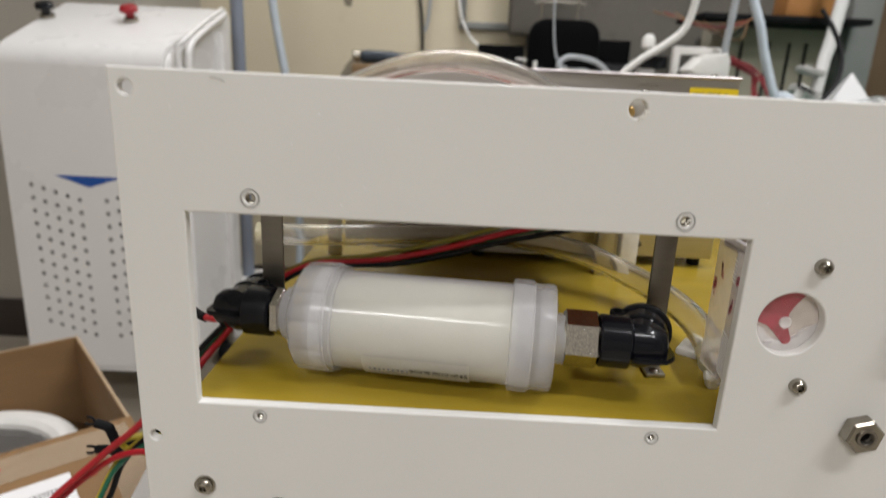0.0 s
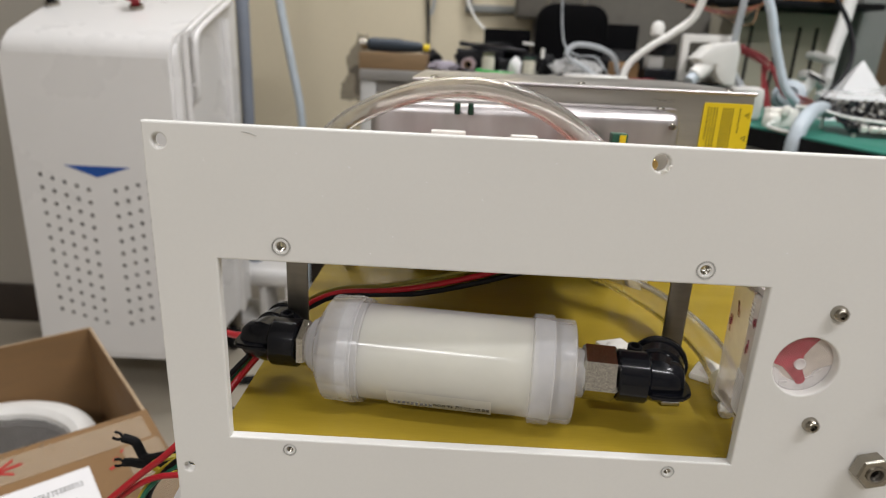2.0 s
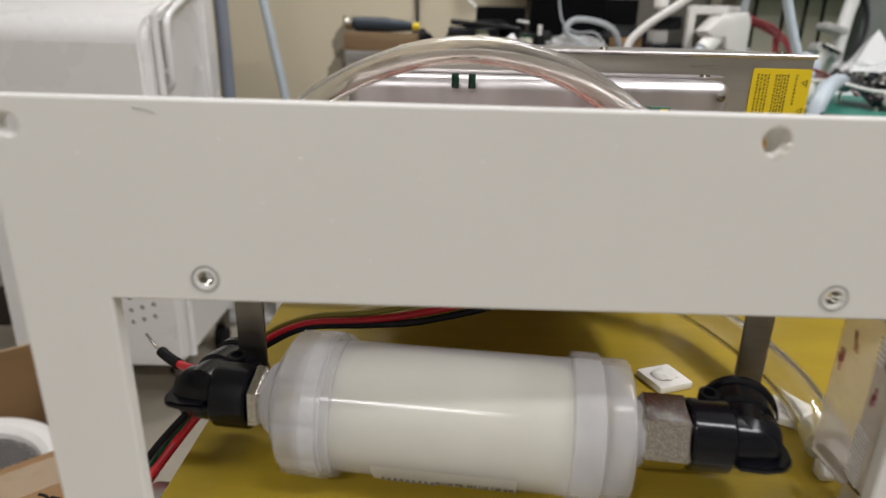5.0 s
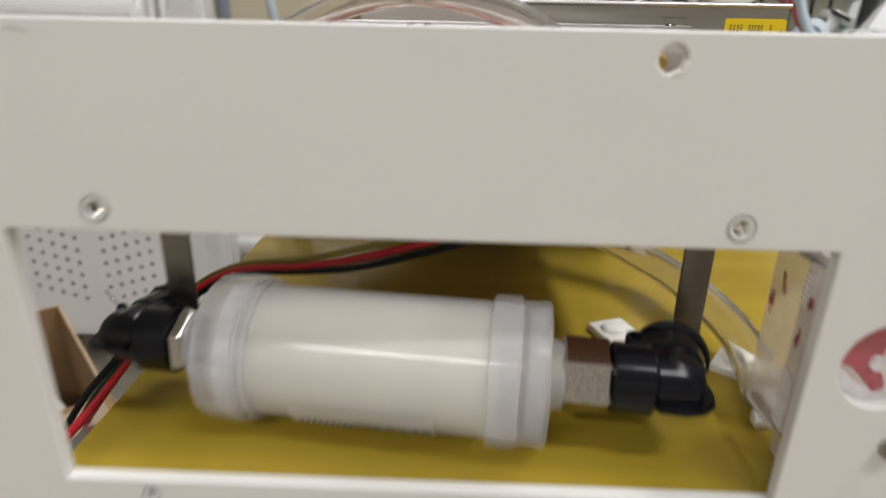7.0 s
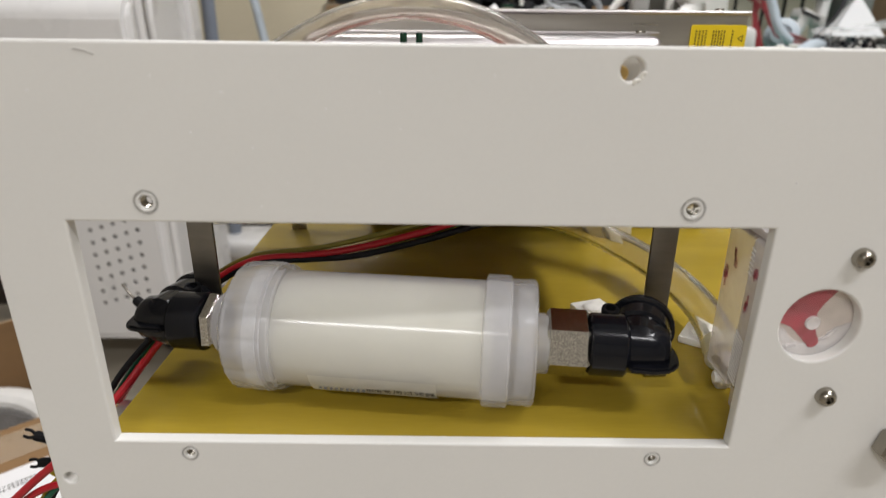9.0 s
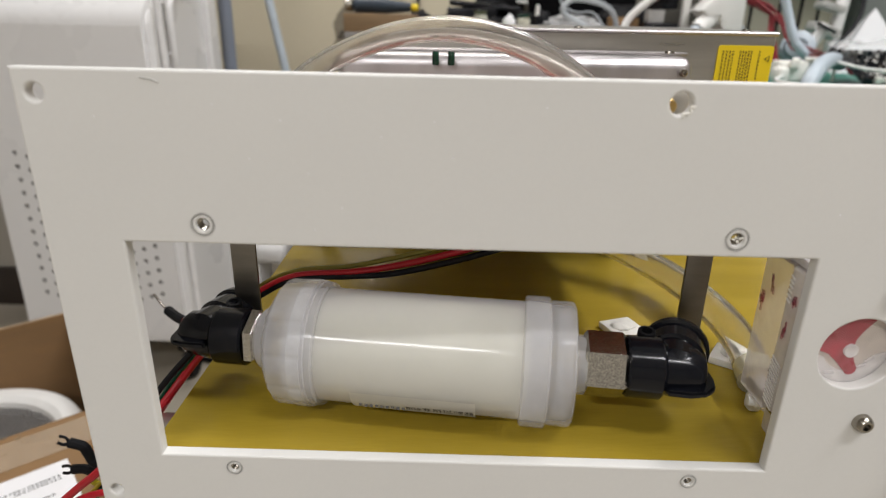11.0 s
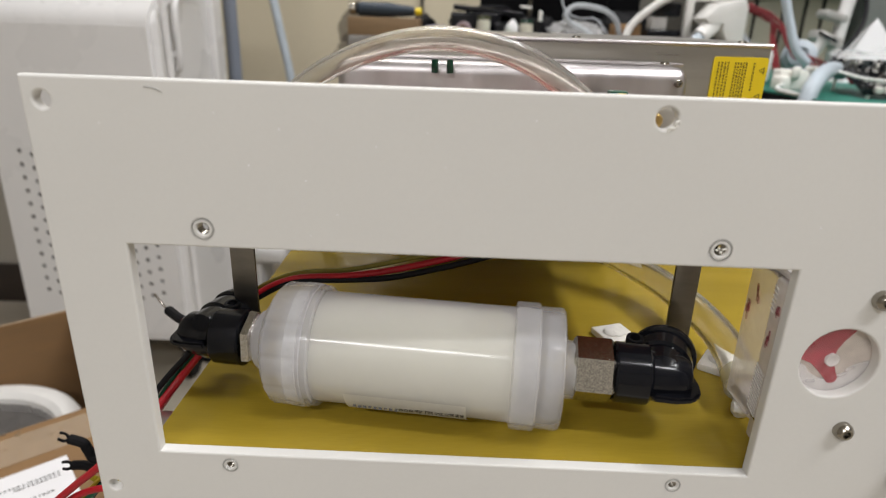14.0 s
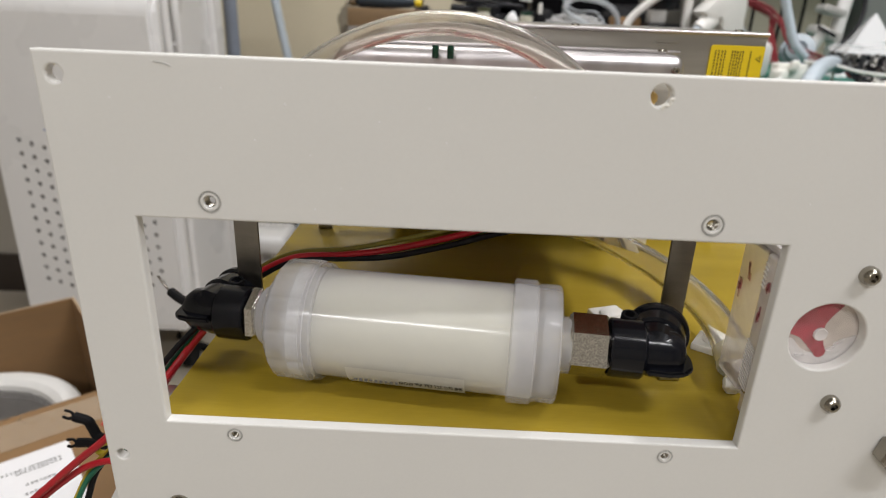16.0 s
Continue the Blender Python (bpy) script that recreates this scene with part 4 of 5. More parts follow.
# wires that hang out of the chassis' open side
OUT = [("red_wire", RED_WIRE, 0.0018, [(-0.1140, 0.280, 0.6865), (-0.1250, 0.272, 0.6730), (-0.1470, 0.262, 0.6505), (-0.1620, 0.262, 0.6370), (-0.1760, 0.262, 0.6240), (-0.1960, 0.262, 0.6045), (-0.2150, 0.262, 0.5810), (-0.235, 0.262, 0.540)]),
       ("red_wire", RED_WIRE, 0.0016, [(-0.112, 0.266, 0.634), (-0.1450, 0.264, 0.6345), (-0.1600, 0.264, 0.6310), (-0.1740, 0.265, 0.6210), (-0.1930, 0.266, 0.6030), (-0.2120, 0.266, 0.5770), (-0.228, 0.266, 0.540)]),
       ("black_wire", BLACK_WIRE, 0.0015, [(-0.112, 0.275, 0.655), (-0.1440, 0.272, 0.6410), (-0.1610, 0.270, 0.6240), (-0.1680, 0.268, 0.6070), (-0.1770, 0.266, 0.5850), (-0.185, 0.266, 0.545)]),
       ("yellow_wire", YELLOW_WIRE, 0.0011, [(-0.112, 0.280, 0.652), (-0.1450, 0.274, 0.6400), (-0.1620, 0.270, 0.6270), (-0.1715, 0.267, 0.6110), (-0.1785, 0.265, 0.5930), (-0.1800, 0.264, 0.5770), (-0.1760, 0.264, 0.5600), (-0.177, 0.264, 0.540)]),
       ("green_wire", GREEN_WIRE, 0.0013, [(-0.112, 0.278, 0.648), (-0.1460, 0.272, 0.6360), (-0.1620, 0.268, 0.6240), (-0.1705, 0.266, 0.6100), (-0.1765, 0.264, 0.5930), (-0.1750, 0.264, 0.5750), (-0.172, 0.264, 0.545)]),
       ("yellow_wire", YELLOW_WIRE, 0.0015, [(-0.120, 0.285, 0.640), (-0.1500, 0.282, 0.6230), (-0.1610, 0.280, 0.6230), (-0.1660, 0.278, 0.6290), (-0.1560, 0.280, 0.6330), (-0.130, 0.285, 0.635)])]
for name, m_, r, pts in OUT:
    solid(name, sweep(B(), pts, r, 10, 8), m_, name.split("_")[0] + " wire hanging out of the chassis side", "wire", "wires hanging out of the chassis")


def fork_lug(pts):
    ob = thing("fork_terminal", pts[0], "black sleeved fork terminal on a cable end", "cable terminal", "fork terminals")
    part("sleeve", sweep(B(), pts, 0.0029, 10, 6), BLACK_FLAT, ob, "black heat shrink sleeve")
    a, b = Vector(pts[-2]), Vector(pts[-1])
    d = (b - a).normalized()
    up_ = Vector((0, 0.3, 1)).cross(d).cross(d).normalized()
    for s in (-1, 1):
        part("prong", sweep(B(), [b, b + d * 0.0026 + up_ * 0.0021 * s, b + d * 0.0062 + up_ * 0.0020 * s], 0.0009, 6, 4), BLACK_FLAT, ob)


fork_lug([(-0.150, 0.310, 0.618), (-0.180, 0.325, 0.600), (-0.200, 0.333, 0.590), (-0.2055, 0.335, 0.5960), (-0.2075, 0.335, 0.6005), (-0.2150, 0.335, 0.6030)])
fork_lug([(-0.150, 0.305, 0.606), (-0.185, 0.325, 0.592), (-0.2030, 0.333, 0.5850), (-0.2100, 0.335, 0.5845), (-0.2165, 0.335, 0.5840)])
solid("paper_sheet", box(B(), (-0.1445, 0.262, 0.575), (0.050, 0.0006, 0.100), 0, Matrix.Rotation(radians(28), 3, "Y")), PAPER, "plain pale paper sheet tucked beside the chassis", "paper")

# ---- white trolley machine ----
mach = thing("treatment_machine", (-0.76, 1.47, 0.0), "white treatment machine on castors with perforated front and red stop button", "medical machine")
prof = [(1.2818, 0.128), (1.2818, 0.815), (1.292, 0.838), (1.312, 0.853), (1.60, 0.955), (1.66, 0.960), (1.66, 0.128)]
body = B()
for x, flare in ((-0.580, 0), (-0.944, 1)):
    for y, z in prof:
        body.verts.new((x - flare * (0.012 * (0.96 - z) + 0.12 * (y - 1.285)), y, z))
body.verts.ensure_lookup_table()
n_ = len(prof)
body.faces.new(body.verts[:n_]), body.faces.new(body.verts[n_:])
for k in range(n_):
    j = (k + 1) % n_
    body.faces.new((body.verts[k], body.verts[j], body.verts[n_ + j], body.verts[n_ + k]))
bmesh.ops.recalc_face_normals(body, faces=body.faces)
bmesh.ops.bevel(body, geom=[e for e in body.edges if abs((e.verts[0].co - e.verts[1].co).x) < 0.06], offset=0.014, segments=4, affect="EDGES", clamp_overlap=True)
part("body", body, WHITE, mach, smooth=50)
vents = []
for r_ in range(12):
    for c_ in range(5):
        vents.append((-0.894 + 0.0252 * c_ + 0.0001 * r_, 0.5602 - 0.0073 * c_ - 0.0285 * r_))
        vents.append((-0.735 + 0.0252 * c_, 0.5314 + 0.0075 * c_ - 0.0285 * r_))
front_loops = [[(-0.950, 0.140), (-0.594, 0.140), (-0.594, 0.811), (-0.942, 0.811)]] + [circle(x, z, 0.0052, 10) for x, z in vents]
part("vent_panel", cut_plate(front_loops, 1.2790, 1.2815, 0.0002), WHITE, mach, "perforated white front panel", smooth=0)
part("vent_backing", box(B(), (-0.765, 1.2820, 0.367), (0.300, 0.0008, 0.455)), GRILLE, mach, smooth=0)
tri = B()
t0 = [tri.verts.new((x, 1.2784, z)) for x, z in ((-0.840, 0.5835), (-0.769, 0.5590), (-0.697, 0.5835))]
t1 = [tri.verts.new((x, 1.2792, z)) for x, z in ((-0.840, 0.5835), (-0.769, 0.5590), (-0.697, 0.5835))]
tri.faces.new(t0), tri.faces.new(t1)
for k in range(3):
    tri.faces.new((t0[k], t0[(k + 1) % 3], t1[(k + 1) % 3], t1[k]))
bmesh.ops.recalc_face_normals(tri, faces=tri.faces)
part("badge", tri, BLUE, mach, "blue triangular badge", smooth=0)
part("side_trim", sweep(B(), [(-0.574, 1.315, 0.86), (-0.572, 1.312, 0.70), (-0.572, 1.312, 0.45), (-0.574, 1.312, 0.14)], 0.008, 8, 6), WHITE, mach)
part("handle", sweep(B(), [(-0.578, 1.350, 0.722), (-0.568, 1.348, 0.735), (-0.566, 1.345, 0.770), (-0.566, 1.345, 0.825), (-0.566, 1.362, 0.862), (-0.566, 1.44, 0.896), (-0.566, 1.56, 0.938), (-0.578, 1.60, 0.945)], 0.0080, 12, 8), WHITE, mach, "white grab handle")
# flat grey plates carry the shade of the recess at the handle
for z, h_ in ((0.789, 0.052), (0.725, 0.042)):
    part("handle_shade", box(B(), (-0.5785, 1.3375, z), (0.004, 0.010, h_), 0.001), GREY_PLASTIC, mach, "raised grey plate standing for recess shade beside the handle")
part("bracket", box(B(), (-0.573, 1.3425, 0.7565), (0.014, 0.012, 0.010), 0.002), WHITE, mach, "small handle bracket")
for y in (1.3000, 1.3255):
    part("seam", sweep(B(), [(-0.5788, y, 0.845), (-0.5780, y, 0.70), (-0.5780, y, 0.40), (-0.5785, y, 0.15)], 0.0022, 8, 6), WHITE_PLASTIC, mach, "thin raised seam")
part("handle", sweep(B(), [(-0.578, 1.332, 0.858), (-0.570, 1.345, 0.872), (-0.568, 1.43, 0.907), (-0.568, 1.55, 0.948), (-0.578, 1.59, 0.954)], 0.0055, 12, 8), WHITE, mach, "thin upper rail")
part("side_rib", box(B(), (-0.574, 1.56, 0.52), (0.016, 0.012, 0.76), 0.003), WHITE, mach)
for x, m_, lab_ in ((-0.745, RED_PLASTIC, "red emergency stop button"), (-0.937, BLACK, "black key switch")):
    nrm = Vector((0, -0.33, 0.94)).normalized()
    at = Vector((x, 1.475, 0.9100))
    kn = part("button", lathe(B(), at, nrm, [(0.010, 0), (0.010, 0.009), (0.020, 0.010), (0.022, 0.019), (0.030, 0.020), (0.036, 0.015), (0.037, 0)], 24), m_, mach, lab_)
    part("collar", lathe(B(), at, nrm, [(-0.002, 0), (-0.002, 0.016), (0.008, 0.016), (0.011, 0.011), (0.011, 0)], 24), NICKEL, kn)
for x in (-0.90, -0.62):
    for y in (1.34, 1.60):
        wheel_ = part("castor", cyl(B(), (x - 0.012, y, 0.036), (x + 0.012, y, 0.036), 0.036, edge=0.004), BLACK_FLAT, mach, "black castor wheel")
        part("fork", box(B(), (x, y + 0.012, 0.094), (0.034, 0.030, 0.070), 0.004), DARK_STEEL, wheel_)
pipe = thing("standing_pipe", (-0.612, 1.80, 0.0), "blue grey painted standing pipe on a low white foot", "pipe")
part("tube", cyl(B(), (-0.612, 1.80, 0.20), (-0.612, 1.80, H), 0.018, seg=24), BLUE_GREY, pipe)
part("foot_plate", box(B(), (-0.580, 1.80, 0.170), (0.200, 0.16, 0.060), 0.022, seg=4), WHITE, pipe, "white rounded foot")
for x in (-0.665, -0.575, -0.495):
    part("leg", box(B(), (x, 1.80, 0.070), (0.022, 0.13, 0.144), 0.005), WHITE, pipe, "short white leg")
part("base_board", box(B(), (-0.580, 1.83, 0.012), (0.230, 0.16, 0.024), 0.006), WHITE, pipe)
solid("hanging_hose", sweep(B(), [(-0.555, 1.92, 1.9), (-0.560, 1.92, 1.25), (-0.545, 1.92, 1.0), (-0.510, 1.91, 0.80), (-0.480, 1.90, 0.62), (-0.475, 1.90, 0.3), (-0.470, 1.85, 0.02)], 0.0125, 12, 8), BLUE_HOSE, "pale blue grey hose hanging along the wall", "hose")
solid("floor_pedal_cable", sweep(B(), [(-0.70, 1.46, 0.012), (-0.60, 1.40, 0.012), (-0.46, 1.42, 0.012), (-0.30, 1.50, 0.012)], 0.011, 8, 6), BLACK_FLAT, "thick black cable lying on the floor", "cable")

# ---- cardboard box ----
crate = thing("cardboard_box", (-0.68, 0.72, 0.0), "open brown cardboard box with a taped, labelled flap", "cardboard box")
R_ = Vector((-0.4232, 0.738, 0.35))
A_ = Vector((-0.664, 0.748, 0)).normalized()
U_ = Vector((-0.748, -0.664, 0)).normalized()
LA, LU = 0.337, 0.42


def slab(bm, o, e1, e2, n, t):
    """A sheet from corner o along e1 and e2, thick by t along n."""
    vs = [o, o + e1, o + e1 + e2, o + e2]
    lo = [bm.verts.new(q) for q in vs]
    hi = [bm.verts.new(q + n * t) for q in vs]
    bm.faces.new(lo), bm.faces.new(hi)
    for k in range(4):
        j = (k + 1) % 4
        bm.faces.new((lo[k], lo[j], hi[j], hi[k]))
    bmesh.ops.recalc_face_normals(bm, faces=bm.faces)
    return bm


DOWN, T_ = Vector((0, 0, -0.345)), 0.005
part("side", slab(B(), R_, A_ * LA, DOWN, U_, T_), CARDBOARD, crate, smooth=0)
part("side", slab(B(), R_ + U_ * LU, A_ * LA, DOWN, -U_, T_), CARDBOARD, crate, smooth=0)
part("side", slab(B(), R_ + U_ * T_, U_ * (LU - 2 * T_), DOWN, A_, T_), CARDBOARD, crate, smooth=0)
part("side", slab(B(), R_ + A_ * LA + U_ * T_, U_ * (LU - 2 * T_), DOWN, -A_, T_), CARDBOARD, crate, smooth=0)
part("bottom", slab(B(), R_ + Vector((0, 0, -0.35)), A_ * LA, U_ * LU, Vector((0, 0, 1)), T_), CARDBOARD, crate, smooth=0)
for o_, way_, n_out in ((R_, A_ * LA, U_), (R_ + U_ * LU, A_ * LA, -U_), (R_ + A_ * LA + U_ * T_, U_ * (LU - 2 * T_), -A_)):
    part("raw_edge", slab(B(), o_ + Vector((0, 0, 0.0003)), way_, n_out * (T_ * 0.8), Vector((0, 0, 1)), 0.0006), KRAFT, crate, "pale frayed cut edge", smooth=0)
OUTW = (-A_ + Vector((0, 0, -0.10))).normalized()
FN = OUTW.cross(U_).normalized()
FN = FN if FN.z > 0 else -FN
flap = part("flap", slab(B(), R_ + Vector((0, 0, 0.001)), U_ * LU, OUTW * 0.24, FN, 0.004), CARDBOARD, crate, "taped cardboard flap", smooth=0)


def on_flap(a, b, lift):
    return R_ + Vector((0, 0, 0.001)) + U_ * a + OUTW * b + FN * (0.004 + lift)


tape = B()
slab(tape, on_flap(0.01, 0.012, 0.0006), U_ * 0.36, OUTW * 0.048, FN, 0.0002)
part("tape", tape, TAPE, flap, "shiny clear packing tape", smooth=0)
for k in range(46):
    a_, b_ = rng0.uniform(0.006, 0.26), (rng0.uniform(0.002, 0.014) if k % 2 else rng0.uniform(0.012, 0.062))
    turn_ = rng0.uniform(-0.6, 0.6)
    la, lb, lh = rng0.uniform(0.0010, 0.0036), rng0.uniform(0.0007, 0.0014), rng0.uniform(0.0005, 0.0010)
    e1, e2 = U_ * math.cos(turn_) + OUTW * math.sin(turn_), OUTW * math.cos(turn_) - U_ * math.sin(turn_)
    at_ = on_flap(a_, b_, 0.0006)
    crease = B()
    bmesh.ops.create_icosphere(crease, subdivisions=2, radius=1)
    for q in crease.verts:
        q.co = at_ + e1 * (q.co.x * la) + e2 * (q.co.y * lb) + FN * (q.co.z * lh)
    part("crease", crease, GLOSS, flap, "glossy crease in the tape", smooth=60)
part("tape", slab(B(), on_flap(0.004, 0.065, 0.0006), U_ * 0.045, OUTW * 0.15, FN, 0.0002), TAPE, flap, smooth=0)
note = part("shipping_label", slab(B(), on_flap(0.088, 0.078, 0.001), U_ * 0.095, OUTW * 0.13, FN, 0.0003), PAPER, flap, "white shipping label with print", smooth=0)
for k, (b_, w_, a0) in enumerate(((0.022, 0.060, 0.100), (0.027, 0.050, 0.100), (0.048, 0.030, 0.110), (0.062, 0.020, 0.125))):
    bars = B()
    nb = int(w_ / 0.0042)
    for j in range(nb):
        slab(bars, on_flap(a0 + 0.0042 * j, 0.078 + b_, 0.0015), U_ * (0.0016 + 0.0018 * rng0.random()), OUTW * 0.0026, FN, 0.0001)
    part("fine_print", bars, GREY_INK, note, smooth=0)
for a0, b0, da, db in ((0.158, 0.018, 0.034, 0.024), (0.160, 0.044, 0.034, -0.022), (0.150, 0.030, 0.040, 0.004), (0.056, 0.078, 0.006, 0.003), (0.047, 0.066, 0.004, 0.004), (0.062, 0.092, 0.007, 0.002)):
    way = (U_ * da + OUTW * db)
    part("red_mark", slab(B(), on_flap(a0, b0, 0.0010), way, OUTW * 0.005, FN, 0.0001), RED_INK, flap, "red marker stroke", smooth=0)

# round grille inside the box
ringc = Vector((-0.684, 0.742, 0.235))
nrm = Vector((0.03, -0.06, 1.0)).normalized()
fanr = thing("round_fan", (ringc.x, ringc.y, 0.005), "round grey grille with a white rim lying in the box", "fan")
part("rim", lathe(B(), ringc, nrm, [(-0.004, 0.118), (0.008, 0.121), (0.015, 0.130), (0.016, 0.142), (0.010, 0.155), (-0.004, 0.160), (-0.035, 0.160), (-0.035, 0.118), (-0.004, 0.118)], 56), WHITE_PLASTIC, fanr, "white ring rim")
mesh_face = B()
gu, gv, gw = frame_of(nrm)
for i in range(-16, 17):
    for d1, d2 in ((gu, gv), (gv, gu)):
        half = (max(0.0, 0.118 ** 2 - (i * 0.0072) ** 2)) ** 0.5
        if half > 0.01:
            cyl(mesh_face, ringc + d1 * (i * 0.0072) - d2 * half, ringc + d1 * (i * 0.0072) + d2 * half, 0.0012, seg=6)
part("grille", mesh_face, GRILLE, fanr, "grey wire grille")
part("back_shell", lathe(B(), ringc, nrm, [(-0.012, 0), (-0.012, 0.117), (-0.18, 0.10), (-0.19, 0.0)], 32), GRILLE, fanr)

# ---- bench with green mat ----
bench = thing("work_bench", (1.2, 1.3, 0.0), "dark edged work bench with a green mat", "work bench")


def prism(bm, loop, z0, z1):
    lo = [bm.verts.new((x, y, z0)) for x, y in loop]
    hi = [bm.verts.new((x, y, z1)) for x, y in loop]
    bm.faces.new(lo), bm.faces.new(hi)
    for k in range(len(loop)):
        j = (k + 1) % len(loop)
        bm.faces.new((lo[k], lo[j], hi[j], hi[k]))
    bmesh.ops.recalc_face_normals(bm, faces=bm.faces)
    return bm


edge = lambda y: 0.588 + (1.349 - y) * 0.125
part("top", prism(B(), [(edge(0.70), 0.70), (1.9, 0.70), (1.9, 1.95), (edge(1.95), 1.95)], 0.690, 0.7265), BLACK_FLAT, bench, "dark bench top", smooth=0)
part("cabinet", prism(B(), [(edge(0.74) + 0.03, 0.74), (1.86, 0.74), (1.86, 1.92), (edge(1.92) + 0.03, 1.92)], 0.0, 0.690), GREY_PAINT, bench, "grey bench front", smooth=0)
solid("bench_mat", prism(B(), [(edge(0.72) + 0.003, 0.72), (1.88, 0.72), (1.88, 1.93), (edge(1.93) + 0.003, 1.93)], 0.7267, 0.7300), GREEN_MAT, "green rubber mat covering the work bench", "bench mat", smooth=0)

rng = random.Random(4)


def circuit_board(cx, cy, z, sx, sy, rz, n, base, tilt=0.0):
    """A crowded board; tilt leans its far edge up on two props."""
    ob = thing("circuit_board", (cx, cy, z), "crowded dark circuit board with white connectors on the mat", "circuit board", "circuit boards on the bench")
    rot = Matrix.Rotation(radians(rz), 3, "Z") @ Matrix.Rotation(radians(tilt), 3, "X")
    c = Vector((cx, cy, z + 0.5 * sy * math.sin(radians(tilt)) + 0.004))
    part("board", box(B(), c + rot @ Vector((0, 0, 0.005)), (sx, sy, 0.002), 0.0004, rot), base, ob)
    for s, t in ((-1, -1), (1, -1), (1, 1), (-1, 1)):
        q = c + rot @ Vector((s * sx * 0.45, t * sy * 0.45, 0.004))
        part("spacer", cyl(B(), (q.x, q.y, z), q, 0.003, seg=8), NYLON, ob)
    for k in range(n):
        w_, d_, h_ = rng.uniform(0.0018, 0.0065), rng.uniform(0.0018, 0.0050), rng.uniform(0.0012, 0.0048)
        at = Vector((rng.uniform(-0.47, 0.47) * sx, rng.uniform(-0.38, 0.47) * sy, 0.006))
        m_ = rng.choice((BLACK, BLACK, BLACK, BLACK, DARK_STEEL, DARK_STEEL, GREY_PLASTIC, GREY_PLASTIC, STEEL, STEEL, STEEL, NAVY, NYLON, NYLON))
        if rng.random() < 0.2:
            h_ *= 1.8
            part("capacitor", cyl(B(), c + rot @ at, c + rot @ (at + Vector((0, 0, h_))), w_ * 0.4, seg=12, edge=0.0004), m_, ob)
        else:
            part("component", box(B(), c + rot @ (at + Vector((0, 0, h_ / 2))), (w_, d_, h_), 0.0004, rot, 1), m_, ob)
    for k in range(4):
        at = Vector((rng.uniform(-0.35, 0.35) * sx, rng.uniform(-0.2, 0.3) * sy, 0.0075))
        part("chip", box(B(), c + rot @ at, (0.018, 0.018, 0.003), 0.0004, rot, 1), BLACK, ob, "square black chip")
    for k in range(13):
        if k in (4, 9):
            continue
        wid = sx * rng.uniform(0.045, 0.066)
        part("connector", box(B(), c + rot @ Vector(((k / 12 - 0.5) * sx * 0.94, -sy * 0.46, 0.009)), (wid, 0.012, rng.uniform(0.010, 0.014)), 0.0008, rot), NYLON if k % 5 else BLACK, ob, "white board connector" if k % 5 else "black board connector")


circuit_board(0.842, 1.225, 0.730, 0.225, 0.18, -10, 290, BLACK, 16)
circuit_board(1.06, 1.30, 0.730, 0.24, 0.17, 4, 110, BLACK, 14)

# ---- things on and behind the green mat ----
hose = [(0.780, 1.345, 0.762), (0.722, 1.275, 0.772), (0.665, 1.205, 0.768), (0.631, 1.165, 0.752), (0.616, 1.150, 0.728), (0.612, 1.145, 0.690), (0.606, 1.140, 0.560), (0.600, 1.130, 0.40)]
solid("grey_hose", sweep(B(), hose, 0.0145, 16, 10), BLUE_HOSE, "pale blue grey hose hanging over the bench edge", "hose")
plug = thing("white_plug", (0.648, 1.30, 0.730), "white plastic plug lying on the green mat", "plug")
for k, (dx, dy, dz, s) in enumerate(((0.008, 0, 0.019, (0.056, 0.034, 0.038)), (-0.014, -0.014, 0.013, (0.024, 0.026, 0.026)), (0.036, 0.006, 0.015, (0.022, 0.026, 0.030)), (0.010, -0.018, 0.034, (0.026, 0.016, 0.020)))):
    part("shell" if k else "body", box(B(), (0.648 + dx, 1.30 + dy, 0.730 + dz), s, 0.004, Matrix.Rotation(radians(20 * k), 3, "Z")), NYLON, plug)
part("cable", sweep(B(), [(0.640, 1.28, 0.742), (0.610, 1.25, 0.736), (0.606, 1.21, 0.734), (0.615, 1.17, 0.733)], 0.0035, 8, 6), WHITE_PLASTIC, plug)
paper = B()
apex = paper.verts.new((0.958, 1.555, 0.872))
base = [paper.verts.new(p) for p in ((0.868, 1.52, 0.7305), (1.050, 1.50, 0.7305), (1.040, 1.64, 0.7305), (0.890, 1.65, 0.7305))]
for k in range(4):
    paper.faces.new((base[k], base[(k + 1) % 4], apex))
paper.faces.new(base)
bmesh.ops.recalc_face_normals(paper, faces=paper.faces)
solid("paper_cone", paper, PAPER, "folded white paper cone standing on the bench", "paper", smooth=0)
bag = B()
for i in range(15):
    for j in range(9):
        x, y = 0.76 + 0.024 * i, 1.305 + 0.012 * j
        bag.verts.new((x, y, 0.800 - 0.006 * (j - 4) ** 2 / 16 + 0.018 * noise.noise((x * 16, y * 16, 3.0)) + 0.012 * math.sin(i * 0.22)))
bag.verts.ensure_lookup_table()
for i in range(14):
    for j in range(8):
        k = i * 9 + j
        bag.faces.new((bag.verts[k], bag.verts[k + 9], bag.verts[k + 10], bag.verts[k + 1]))
BAG = mat("clear_plastic_film", (0.80, 0.80, 0.80), 0.15, var=0.1, scale=30, bump=0.8, grain=60, alpha=0.35)
solid("plastic_bag", bag, BAG, "crumpled clear plastic bag over a circuit board", "plastic bag")

